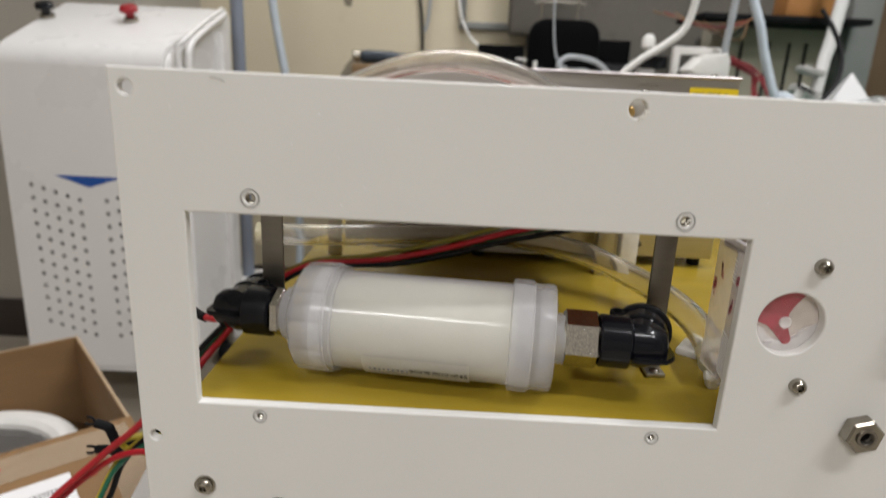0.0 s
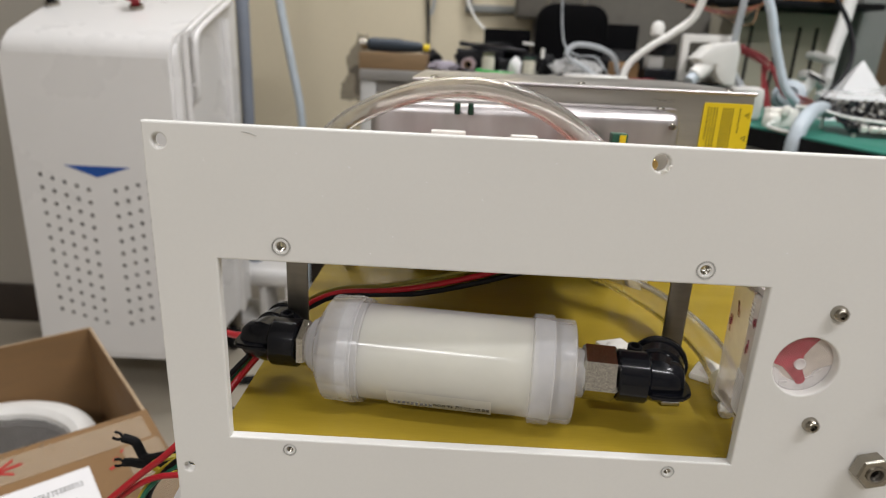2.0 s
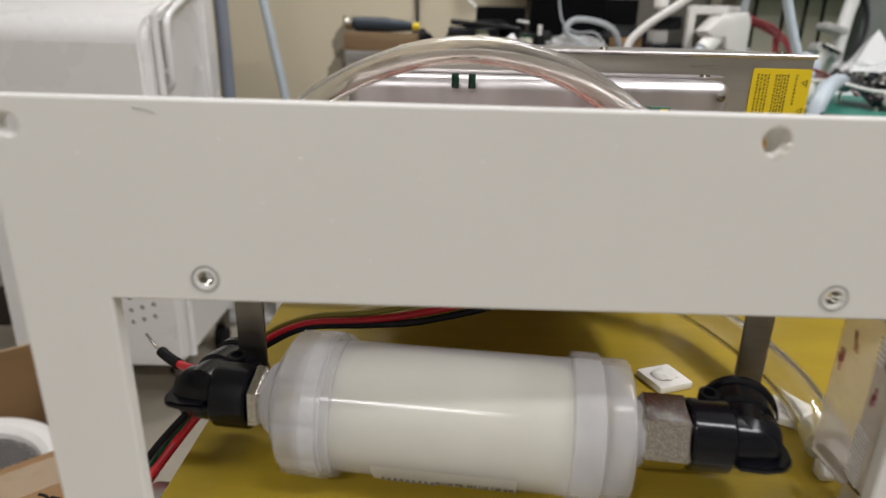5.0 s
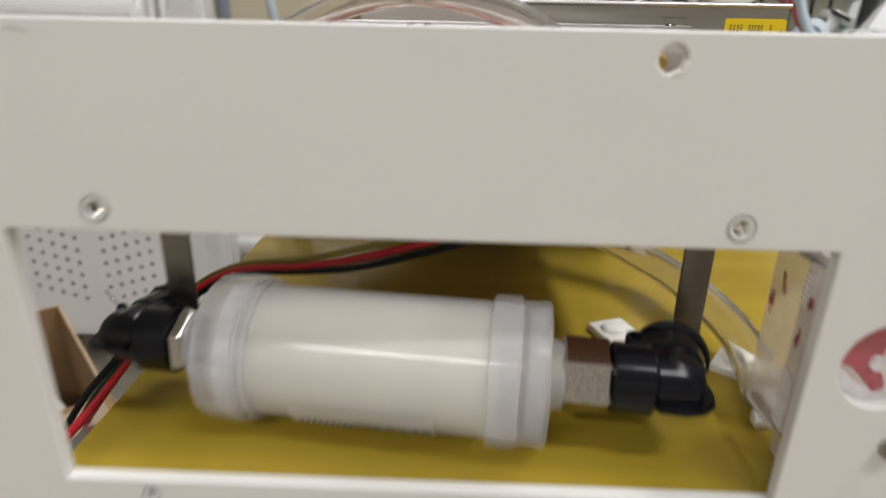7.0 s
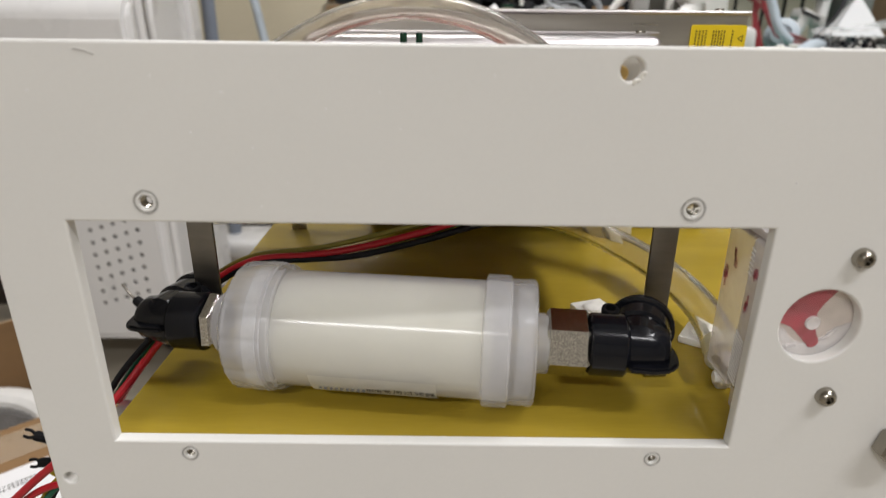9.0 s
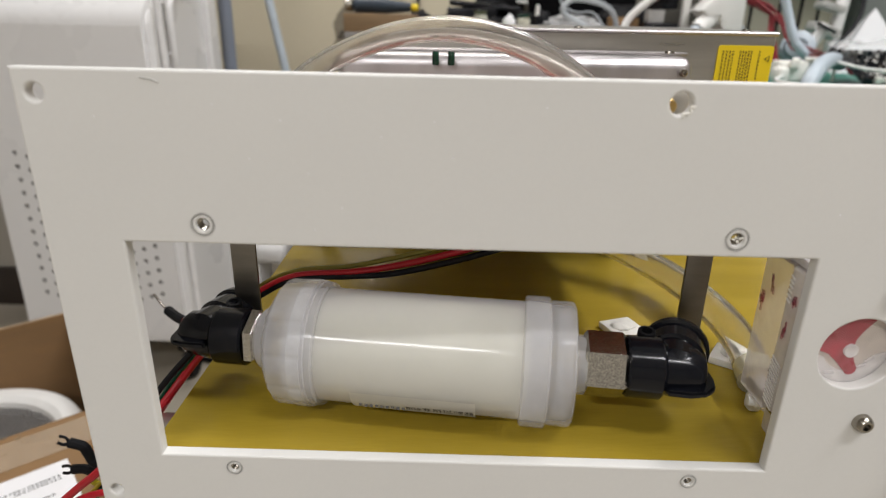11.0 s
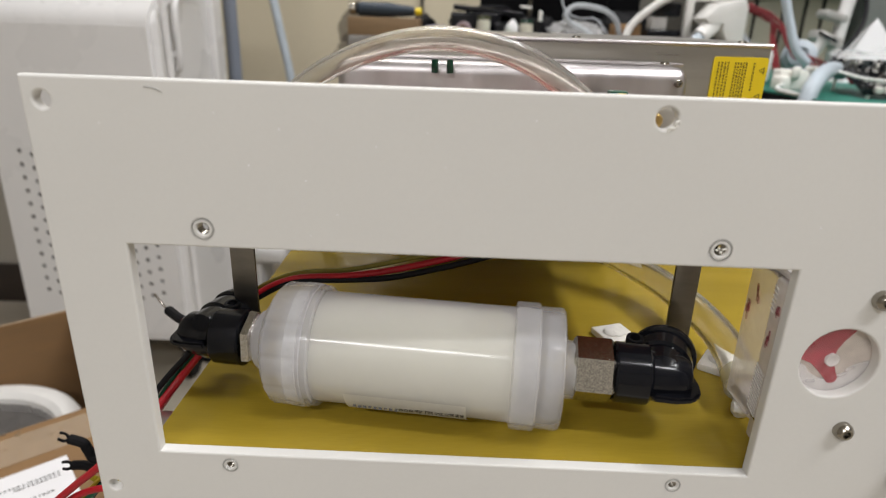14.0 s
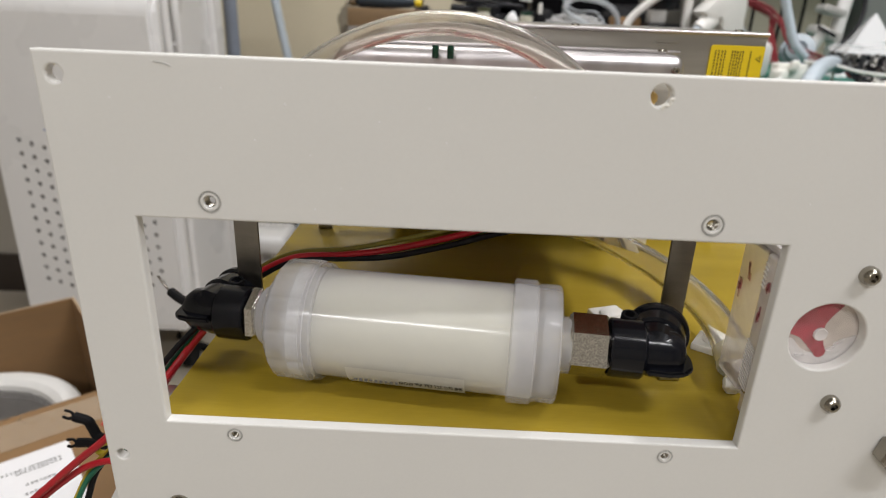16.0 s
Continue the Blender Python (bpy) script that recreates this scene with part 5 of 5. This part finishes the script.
pump = thing("water_pump", (0.735, 1.42, 0.730), "grey and clear round pump with a ribbed body", "pump")
part("body", lathe(B(), (0.742, 1.45, 0.785), (-0.35, -1, 0.25), [(-0.03, 0), (-0.03, 0.030), (0.0, 0.034), (0.018, 0.034), (0.020, 0.028), (0.034, 0.026), (0.036, 0.015), (0.030, 0.013), (0.030, 0)], 24), BLUE_HOSE, pump)
part("stand", box(B(), (0.745, 1.455, 0.745), (0.05, 0.05, 0.03), 0.004), GREY_PLASTIC, pump)
part("outlet", cyl(B(), (0.770, 1.45, 0.79), (0.792, 1.44, 0.835), 0.012, edge=0.001), WHITE_PLASTIC, pump)
part("ring", lathe(B(), (0.79, 1.44, 0.825), (0.4, -0.2, 0.9), [(0, 0.012), (0, 0.022), (0.006, 0.022), (0.006, 0.012), (0, 0.012)], 20), BLACK, pump)
solid("blue_tube", sweep(B(), [(0.585, 1.37, 1.15), (0.600, 1.36, 1.02), (0.623, 1.35, 0.950), (0.639, 1.35, 0.903), (0.658, 1.35, 0.855), (0.682, 1.35, 0.805), (0.715, 1.36, 0.778)], 0.0088, 12, 10), PALE_TUBE, "pale bluish white vinyl tube coming down to the bench", "tube")
solid("grey_tube", sweep(B(), [(0.615, 1.46, 1.15), (0.606, 1.45, 1.0), (0.600, 1.45, 0.90), (0.606, 1.45, 0.84), (0.63, 1.44, 0.80), (0.66, 1.43, 0.745)], 0.0075, 10, 8), GREY_WIRE, "grey tube hanging down to the bench", "tube")
for k in range(4):
    o, w_ = 0.004 * k, rng.uniform(-0.004, 0.004)
    solid("red_wire", sweep(B(), [(0.600, 1.47, 0.894 - o), (0.634 + w_, 1.45 + o, 0.882 - o * 0.8), (0.660 + o * 0.4, 1.44, 0.868 - o + w_), (0.667 + o, 1.44, 0.848), (0.664 + o + w_, 1.43, 0.826), (0.668 + o, 1.42, 0.795), (0.676 + o, 1.41, 0.762), (0.690 + o, 1.40, 0.735)], 0.0021, 6, 6),
          DULL_RED, "dull red wire of a bundle hanging to the bench", "wire", "loose red wires above the bench")
for k in range(4):
    o, w_ = 0.004 * k, rng.uniform(-0.005, 0.005)
    solid("red_wire", sweep(B(), [(0.622, 1.46, 0.892 - o), (0.659 + o * 0.5, 1.43, 0.865 + w_), (0.680 + o, 1.42, 0.838), (0.698 + o * 0.6, 1.41, 0.808 - o + w_), (0.725, 1.40, 0.793 - o), (0.758 + w_, 1.39, 0.784 - o), (0.785 + o, 1.37, 0.768), (0.815, 1.35 + o, 0.740)], 0.0021, 6, 6),
          DULL_RED, "dull red wire of a bundle sagging to the pump", "wire", "loose red wires above the bench")
solid("white_cable", sweep(B(), [(0.690, 1.31, 0.772), (0.708, 1.26, 0.772), (0.722, 1.19, 0.764), (0.740, 1.15, 0.762), (0.775, 1.13, 0.760), (0.806, 1.15, 0.770), (0.845, 1.22, 0.792), (0.885, 1.30, 0.805), (0.905, 1.36, 0.812)], 0.0030, 8, 8), WHITE_PLASTIC, "thin white cable looping over the circuit board", "cable")
solid("black_cable", sweep(B(), [(0.890, 1.62, 1.02), (0.925, 1.60, 0.96), (0.940, 1.58, 0.90), (0.925, 1.56, 0.84), (0.870, 1.54, 0.78), (0.84, 1.53, 0.735)], 0.0055, 8, 8), BLACK_WIRE, "black cable arching down to the bench", "cable")
arm = thing("clamp_stand", (0.92, 1.70, 0.730), "slanted white plastic arm with a clamp on the bench", "equipment arm")
part("column", sweep(B(), [(0.958, 1.70, 0.731), (0.9615, 1.70, 0.826), (0.966, 1.70, 0.899), (0.976, 1.70, 0.979), (0.992, 1.70, 1.20)], 0.016, 16, 8), WHITE, arm)
part("clamp", box(B(), (0.925, 1.68, 0.875), (0.060, 0.05, 0.018), 0.006, Matrix.Rotation(radians(14), 3, "Y")), GREY_PLASTIC, arm)
part("clamp", box(B(), (0.920, 1.68, 0.822), (0.070, 0.05, 0.024), 0.006, Matrix.Rotation(radians(18), 3, "Y")), GREY_PLASTIC, arm)
PILLAR_PAINT = mat("dull_grey_paint", (0.21, 0.215, 0.205), 0.55, var=0.12, scale=5, bump=0.1, spots=0.2)
solid("grey_pillar", box(B(), (1.165, 1.93, 1.32), (0.085, 0.10, 2.64), 0.004), PILLAR_PAINT, "grey painted pillar behind the bench", "pillar")
CABINET_WOOD = mat("dark_brown_veneer", (0.12, 0.075, 0.040), 0.5, var=0.15, scale=8, bump=0.15, stretch=(6, 6, 1))
solid("brown_cabinet", box(B(), (1.69, 2.02, 0.9), (0.95, 0.22, 1.8), 0.004), CABINET_WOOD, "tall brown wooden cabinet against the wall", "cabinet")
LOCKER_PAINT = mat("beige_cabinet_paint", (0.38, 0.35, 0.27), 0.5, var=0.08, scale=6, bump=0.1)
locker = thing("beige_cabinet", (0.94, 2.02, 0.0), "beige cabinet with dark vertical slots", "cabinet")
part("body", box(B(), (0.94, 2.02, 0.50), (0.30, 0.18, 1.0), 0.004), LOCKER_PAINT, locker)
for x in (0.845, 0.925, 0.985, 1.035):
    part("slot", box(B(), (x, 1.928, 0.86), (0.007, 0.006, 0.20)), BLACK_FLAT, locker, "dark slot", smooth=0)
part("shelf_board", box(B(), (0.90, 1.90, 1.012), (0.46, 0.22, 0.016), 0.002), BLACK_FLAT, locker)
solid("orange_carton", box(B(), (0.960, 1.84, 1.062), (0.13, 0.08, 0.082), 0.003), ORANGE, "orange brown carton on a dark shelf", "carton")
for k in range(5):
    solid("loose_cable", sweep(B(), [(0.55 + 0.03 * k, 1.85, 1.022), (0.60 + 0.03 * k, 1.78, 1.00 - 0.01 * k), (0.68 + 0.02 * k, 1.74, 0.985 - 0.008 * k), (0.78, 1.76, 1.00), (0.84, 1.82, 1.022)], 0.0022, 6, 6),
          (BROWN_WIRE, DULL_RED, BROWN_WIRE, BLACK_WIRE, BROWN_WIRE)[k], "loose thin cable drooping from the shelf", "cable", "loose cables at the shelf")

# ---- back bench with its clutter ----
bb = thing("back_bench", (0.16, 1.76, 0.0), "grey white work bench with a steel frame against the wall", "work bench")
part("top", box(B(), (0.205, 1.78, 0.790), (0.88, 0.66, 0.024), 0.003), BENCH_PAINT, bb)
part("apron", box(B(), (0.165, 1.475, 0.763), (0.78, 0.02, 0.026), 0.002), BENCH_PAINT, bb)
for x in (-0.215, 0.545):
    for y in (1.475, 2.07):
        part("leg", box(B(), (x, y, 0.389), (0.036, 0.036, 0.778), 0.003), GREY_PAINT, bb)
part("under_shelf", box(B(), (0.165, 1.80, 0.30), (0.74, 0.60, 0.02), 0.002), DARK_WOOD, bb)
part("back_board", box(B(), (0.165, 2.08, 0.55), (0.74, 0.02, 0.46), 0.002), DARK_WOOD, bb)
solid("wooden_board", box(B(), (-0.160, 1.56, 0.8215), (0.155, 0.20, 0.038), 0.002), WOOD, "brown wooden board lying on the bench", "board")
sd = thing("screwdriver", (-0.16, 1.50, 0.8405), "large dark screwdriver with a yellow collar on a board", "screwdriver")
part("grip", lathe(B(), (-0.222, 1.50, 0.8570), (1, 0.02, -0.02), [(0, 0), (0, 0.010), (0.006, 0.0155), (0.045, 0.0160), (0.070, 0.0165), (0.085, 0.0140), (0.115, 0.0115), (0.128, 0.0095), (0.130, 0)], 12), NAVY, sd, "dark blue ribbed grip")
part("end_cap", cyl(B(), (-0.240, 1.50, 0.8572), (-0.222, 1.50, 0.8570), 0.0130, edge=0.002), NICKEL, sd, "steel end cap")
part("collar", cyl(B(), (-0.093, 1.5025, 0.8545), (-0.078, 1.503, 0.8542), 0.0075, edge=0.001), YELLOW, sd, "yellow collar")


def jar(x, y, r, h, cap_m):
    ob = thing("small_jar", (x, y, 0.802), "small pale jar with a dark screw lid", "jar", "jars on the back bench")
    part("glass", lathe(B(), (x, y, 0.8022), (0, 0, 1), [(0, 0), (0, r), (h * 0.75, r), (h * 0.82, r * 0.8), (h * 0.85, r * 0.8), (h * 0.85, 0)], 18), CREAM_JAR, ob)
    part("lid", cyl(B(), (x, y, 0.802 + h * 0.84), (x, y, 0.802 + h), r * 0.95, edge=0.001), cap_m, ob, "dark screw lid")


OLIVE_LID = mat("dark_olive_plastic", (0.06, 0.065, 0.03), 0.4, var=0.1)
CREAM_JAR = mat("pale_jar_glass", (0.62, 0.60, 0.50), 0.15, var=0.2, scale=60, bump=0.05, coat=0.5)
jar(0.061, 1.52, 0.0155, 0.048, OLIVE_LID)
jar(0.156, 1.50, 0.0150, 0.042, GREEN_GLASS)
jar(0.200, 1.60, 0.0130, 0.040, BLACK)
GREEN_TOOL = mat("bright_green_plastic", (0.06, 0.42, 0.10), 0.4, var=0.1)
solid("green_tool", box(B(), (0.075, 1.46, 0.8070), (0.090, 0.020, 0.009), 0.003, Matrix.Rotation(radians(4), 3, "Y")), GREEN_TOOL, "bright green plastic tool lying flat", "tool")
LILAC = mat("lilac_grey_cloth", (0.34, 0.31, 0.36), 0.8, var=0.2, scale=40, bump=0.4)


def crumpled(name, at, size, material, label, category, rough_=0.35, seed=1.0, sub=4):
    """A soft lump with folds that rests on the bench."""
    bm = B()
    bmesh.ops.create_icosphere(bm, subdivisions=sub, radius=1)
    for v in bm.verts:
        d = 1 + rough_ * noise.noise(v.co * 2.1 + Vector((seed, 0, 0))) + 0.4 * rough_ * noise.noise(v.co * 6 + Vector((0, seed, 0)))
        v.co = Vector((v.co.x * size[0] * d, v.co.y * size[1] * d, max(-0.8, v.co.z) * size[2] * d))
    low = min(v.co.z for v in bm.verts)
    bmesh.ops.translate(bm, vec=Vector(at) - Vector((0, 0, low)), verts=bm.verts)
    return solid(name, bm, material, label, category, smooth=60)


crumpled("cloth", (-0.046, 1.485, 0.8022), (0.036, 0.026, 0.012), LILAC, "lilac grey crumpled cloth on the bench", "cloth", 0.4, 3.0)
PINK = mat("dull_pink_tape", (0.42, 0.33, 0.34), 0.5, var=0.1)
roll = thing("tape_roll", (0.014, 1.60, 0.802), "dull pink roll of tape standing on the bench", "tape roll")
part("band", lathe(B(), (0.014, 1.585, 0.8195), (0.2, 1, 0.05), [(0, 0.010), (0, 0.017), (0.018, 0.017), (0.018, 0.010), (0, 0.010)], 28), PINK, roll)
part("core", lathe(B(), (0.014, 1.584, 0.8195), (0.2, 1, 0.05), [(0, 0.008), (0, 0.010), (0.020, 0.010), (0.020, 0.008), (0, 0.008)], 24), CARDBOARD, roll, "brown cardboard core")
glove = B()
bmesh.ops.create_icosphere(glove, subdivisions=3, radius=1, matrix=Matrix.Translation((0.122, 1.49, 0.823)) @ Matrix.Diagonal((0.014, 0.014, 0.022, 1)))
for q in glove.verts:
    q.co += 0.006 * Vector(noise.noise_vector(q.co * 60))
solid("tissue", glove, PAPER, "crumpled white tissue on the bench", "tissue")
tool_case = thing("black_case", (0.045, 1.66, 0.802), "black tool case with a sloping lid", "tool case")
part("body", box(B(), (0.045, 1.66, 0.8300), (0.120, 0.10, 0.056), 0.004), BLACK, tool_case)
part("lid", box(B(), (0.075, 1.66, 0.862), (0.17, 0.10, 0.012), 0.004, Matrix.Rotation(radians(5), 3, "Y")), BLACK, tool_case)
dark = thing("black_caddy", (0.125, 1.60, 0.802), "black plastic parts box among the jars", "parts box")
part("body", box(B(), (0.118, 1.60, 0.820), (0.060, 0.06, 0.036), 0.003), BLACK, dark)
part("body", box(B(), (0.265, 1.60, 0.818), (0.050, 0.06, 0.032), 0.003), BLACK, dark)
seat = thing("equipment_stand", (0.27, 1.80, 0.802), "black rounded equipment stand with a wire frame", "stand")
part("pad", cut_plate([rect(0.200, 0.803, 0.395, 0.985, 0.045)], 1.78, 1.83, 0.012), DARK_PAD, seat)
for x in (0.235, 0.335):
    part("rod", sweep(B(), [(x, 1.835, 0.85), (x, 1.84, 1.00), (x + 0.004, 1.84, 1.12)], 0.005, 8, 6), DARK_STEEL, seat)
for z in (1.03, 1.085):
    part("rod", sweep(B(), [(0.215, 1.84, z), (0.285, 1.842, z + 0.003), (0.355, 1.84, z)], 0.0045, 8, 6), DARK_STEEL, seat)
solid("coiled_tube", sweep(B(), [(0.305, 1.46, 0.808), (0.275, 1.46, 0.828), (0.245, 1.46, 0.842), (0.234, 1.46, 0.858), (0.258, 1.47, 0.876), (0.315, 1.48, 0.870), (0.352, 1.50, 0.850), (0.37, 1.52, 0.812)], 0.0058, 10, 8), GREY_WIRE, "translucent grey tube bent in a loop", "tube")
crumpled("plastic_bag", (0.262, 1.505, 0.8022), (0.050, 0.035, 0.021), BAG, "crumpled clear plastic bag on the bench", "plastic bag", 0.5, 7.0)
crumpled("black_pouch", (0.205, 1.56, 0.8022), (0.026, 0.022, 0.026), BLACK_FLAT, "small black pouch among the jars", "pouch", 0.25, 9.0)
crumpled("black_pouch", (-0.082, 1.62, 0.8022), (0.030, 0.030, 0.024), BLACK_FLAT, "small black pouch behind the board", "pouch", 0.3, 11.0)
marker = thing("marker_pen", (0.181, 1.485, 0.802), "white capped marker pen standing up", "pen")
part("barrel", cyl(B(), (0.181, 1.485, 0.8022), (0.183, 1.485, 0.842), 0.0040, edge=0.0006), BLACK, marker)
part("cap", cyl(B(), (0.183, 1.485, 0.842), (0.1835, 1.485, 0.864), 0.0044, edge=0.0008), WHITE_PLASTIC, marker, "white cap")
for k, (x0_, y0_, x1_, y1_, m_) in enumerate(((-0.010, 1.475, 0.030, 1.50, BLACK), (0.085, 1.475, 0.125, 1.468, STEEL), (0.005, 1.54, 0.050, 1.565, NAVY), (0.225, 1.475, 0.280, 1.47, BLACK), (0.300, 1.56, 0.360, 1.575, STEEL), (0.100, 1.565, 0.150, 1.56, BLACK))):
    tool = thing("small_tool", (x0_, y0_, 0.802), "slim hand tool lying on the bench", "tool", "hand tools on the back bench")
    mid_ = Vector((x0_ + 0.45 * (x1_ - x0_), y0_ + 0.45 * (y1_ - y0_), 0.8065))
    part("grip", cyl(B(), (x0_, y0_, 0.8075), mid_, 0.0050, 0.0038, 12, 0.0008), m_, tool)
    part("shaft", cyl(B(), mid_, (x1_, y1_, 0.8045), 0.0020, 0.0014, 10), STEEL, tool)
solid("hanging_cable", sweep(B(), [(0.245, 1.70, 1.20), (0.247, 1.69, 1.02), (0.252, 1.68, 0.93), (0.262, 1.66, 0.875), (0.290, 1.63, 0.852), (0.330, 1.60, 0.850), (0.36, 1.58, 0.812)], 0.0026, 8, 8), GREY_WIRE, "thin grey cord hanging before the black stand", "cable")
solid("looped_cable", sweep(B(), [(-0.010, 1.70, 0.8065), (0.030, 1.66, 0.862), (0.080, 1.66, 0.872), (0.130, 1.67, 0.866), (0.18, 1.68, 0.8065)], 0.0032, 8, 8), BLACK_WIRE, "black cord looping over the tool case", "cable")
solid("plastic_dish", lathe(B(), (0.300, 1.44, 0.8022), (0, 0, 1), [(0, 0), (0, 0.068), (0.006, 0.072), (0.010, 0.070), (0.011, 0)], 32), WHITE_PLASTIC, "flat white plastic dish on the bench", "dish")
solid("small_carton", box(B(), (0.385, 1.54, 0.822), (0.060, 0.05, 0.040), 0.002), CARDBOARD, "small brown carton on the bench", "carton")
solid("red_cloth", box(B(), (0.395, 1.455, 0.805), (0.085, 0.02, 0.007), 0.003), DULL_RED, "dull red strap lying on the bench", "strap")
mic = thing("desk_microscope", (0.455, 1.52, 0.802), "black desk instrument with a white head", "instrument")
part("base", box(B(), (0.458, 1.52, 0.817), (0.075, 0.07, 0.030), 0.004), BLACK, mic)
part("body", box(B(), (0.452, 1.53, 0.846), (0.035, 0.04, 0.030), 0.004), GREY_PLASTIC, mic)
part("head", box(B(), (0.465, 1.53, 0.874), (0.062, 0.05, 0.030), 0.006), BLACK, mic)
part("stem", cyl(B(), (0.452, 1.53, 0.885), (0.452, 1.53, 0.905), 0.006), DARK_STEEL, mic)
part("dome", lathe(B(), (0.452, 1.53, 0.902), (0, 0, 1), [(0, 0), (0, 0.010), (0.005, 0.015), (0.022, 0.0155), (0.032, 0.011), (0.036, 0)], 18), WHITE_PLASTIC, mic, "white domed head")
solid("white_hose", sweep(B(), [(0.375, 1.50, 0.806), (0.390, 1.50, 0.842), (0.430, 1.49, 0.880), (0.475, 1.48, 0.912), (0.515, 1.47, 0.955), (0.53, 1.46, 1.05)], 0.0085, 12, 8), WHITE_PLASTIC, "white flexible hose rising from the bench", "hose")
fit_ = thing("white_hood", (0.555, 1.45, 0.802), "white square plate with a white funnel hood", "extraction hood")
part("plate", cut_plate([rect(0.498, 0.8025, 0.622, 0.910, 0.004), rect(0.513, 0.826, 0.604, 0.893, 0.004)], 1.48, 1.495), WHITE_PLASTIC, fit_)
part("hood", cut_plate([[(0.510, 0.858), (0.536, 0.887), (0.592, 0.896), (0.600, 0.880), (0.600, 0.803), (0.580, 0.803), (0.565, 0.812), (0.554, 0.828), (0.551, 0.846), (0.532, 0.840)]], 1.405, 1.478, 0.006), WHITE_PLASTIC, fit_)
part("pipe", lathe(B(), (0.547, 1.43, 0.852), (-0.72, -0.30, -0.62), [(0, 0), (0, 0.019), (0.030, 0.018), (0.050, 0.017), (0.050, 0.013), (0.02, 0.013), (0.02, 0)], 20), WHITE_PLASTIC, fit_)
part("nozzle", cyl(B(), (0.514, 1.416, 0.822), (0.498, 1.409, 0.808), 0.0135, edge=0.001), BLUE_HOSE, fit_, "pale blue nozzle")
part("foot", box(B(), (0.555, 1.46, 0.8045), (0.12, 0.05, 0.004), 0.001), BLACK, fit_)
solid("white_tray", box(B(), (0.634, 1.432, 0.7665), (0.076, 0.060, 0.073), 0.014), WHITE_PLASTIC, "white plastic tray on the green mat", "tray")
solid("wall_panel", box(B(), (0.72, 2.140, 1.32), (0.98, 0.018, 2.64)), PLASTER, "stained grey plastered wall section", "wall", kind="structure")
wf = thing("wall_frame", (0.10, 2.13, 0.965), "pale grey wooden frame on the wall", "frame")
part("rail", box(B(), (0.085, 2.138, 0.985), (0.16, 0.022, 0.022), 0.002), PILLAR_PAINT, wf)
part("stile", box(B(), (0.016, 2.138, 1.30), (0.022, 0.022, 0.60), 0.002), PILLAR_PAINT, wf)
solid("meter_box", box(B(), (0.235, 2.085, 1.15), (0.14, 0.11, 0.38), 0.008), PLASTER, "grey metal box on the wall", "electric box")
solid("wall_cable", sweep(B(), [(-0.150, 2.14, 1.9), (-0.135, 2.14, 1.2), (-0.118, 2.138, 1.0), (-0.112, 2.13, 0.9), (-0.110, 2.05, 0.806)], 0.005, 8, 6), BLACK_WIRE, "dark cable running down the wall", "cable")
solid("wall_cable", sweep(B(), [(-0.105, 2.14, 1.9), (-0.090, 2.14, 1.2), (-0.095, 2.138, 1.02), (-0.105, 2.135, 0.96)], 0.005, 8, 6), GREY_WIRE, "thin grey cable on the wall", "cable")
solid("wall_cable", sweep(B(), [(0.000, 2.13, 1.08), (0.015, 2.12, 1.00), (0.060, 2.10, 0.93), (0.130, 2.05, 0.895), (0.215, 2.00, 0.880), (0.30, 1.95, 0.87)], 0.004, 8, 6), WHITE_PLASTIC, "white cable drooping from the wall", "cable")
SMUDGE = mat("grey_grime", (0.20, 0.17, 0.13), 0.9, var=0.4, scale=30, bump=0.1, alpha=0.32)
for cx_, cz_, rx_, rz_, sd_ in ((-0.330, 0.80, 0.045, 0.085, 1.0), (-0.362, 1.06, 0.018, 0.030, 3.0), (-0.345, 0.72, 0.060, 0.060, 4.0)):
    loop = []
    for k in range(40):
        a_ = 2 * math.pi * k / 40
        r_ = 1 + 0.45 * noise.noise((math.cos(a_) * 1.6 + sd_ * 7, math.sin(a_) * 1.6, sd_)) + 0.2 * noise.noise((math.cos(a_) * 5 + sd_ * 3, math.sin(a_) * 5, sd_))
        loop.append((cx_ + rx_ * r_ * math.cos(a_), cz_ + rz_ * r_ * math.sin(a_)))
    solid("wall_stain", cut_plate([loop], Y1 - 0.0016, Y1 - 0.0012 + 0.0001 * sd_, 0.0), SMUDGE, "grey grime smudge on the cream wall", "stain", kind="structure", smooth=0)
bags = thing("black_tool_bag", (0.10, 1.72, 0.802), "soft black tool bag slumped on the bench", "tool bag")
for x, wx, hz in ((0.10, 0.22, 0.060), (0.43, 0.13, 0.070)):
    lump = B()
    bmesh.ops.create_icosphere(lump, subdivisions=4, radius=1, matrix=Matrix.Translation((x, 1.72, 0.802 + hz * 0.48)) @ Matrix.Diagonal((wx * 0.55, 0.07, hz * 0.55, 1)))
    for q in lump.verts:
        q.co += 0.010 * Vector(noise.noise_vector(q.co * 22))
        q.co.z = max(q.co.z, 0.8022)
    part("pouch", lump, BLACK_FLAT, bags)
# plain dark sheets added in place of unidentified dark clutter at the back
solid("dark_panel", box(B(), (0.140, 2.02, 0.862), (0.145, 0.016, 0.120), 0.003), DARK_PAD, "dark sheet standing in for clutter behind the jars", "board")
solid("dark_panel", box(B(), (0.455, 1.98, 0.875), (0.15, 0.02, 0.146), 0.003), DARK_PAD, "dark sheet standing in for clutter at the back of the bench", "board")
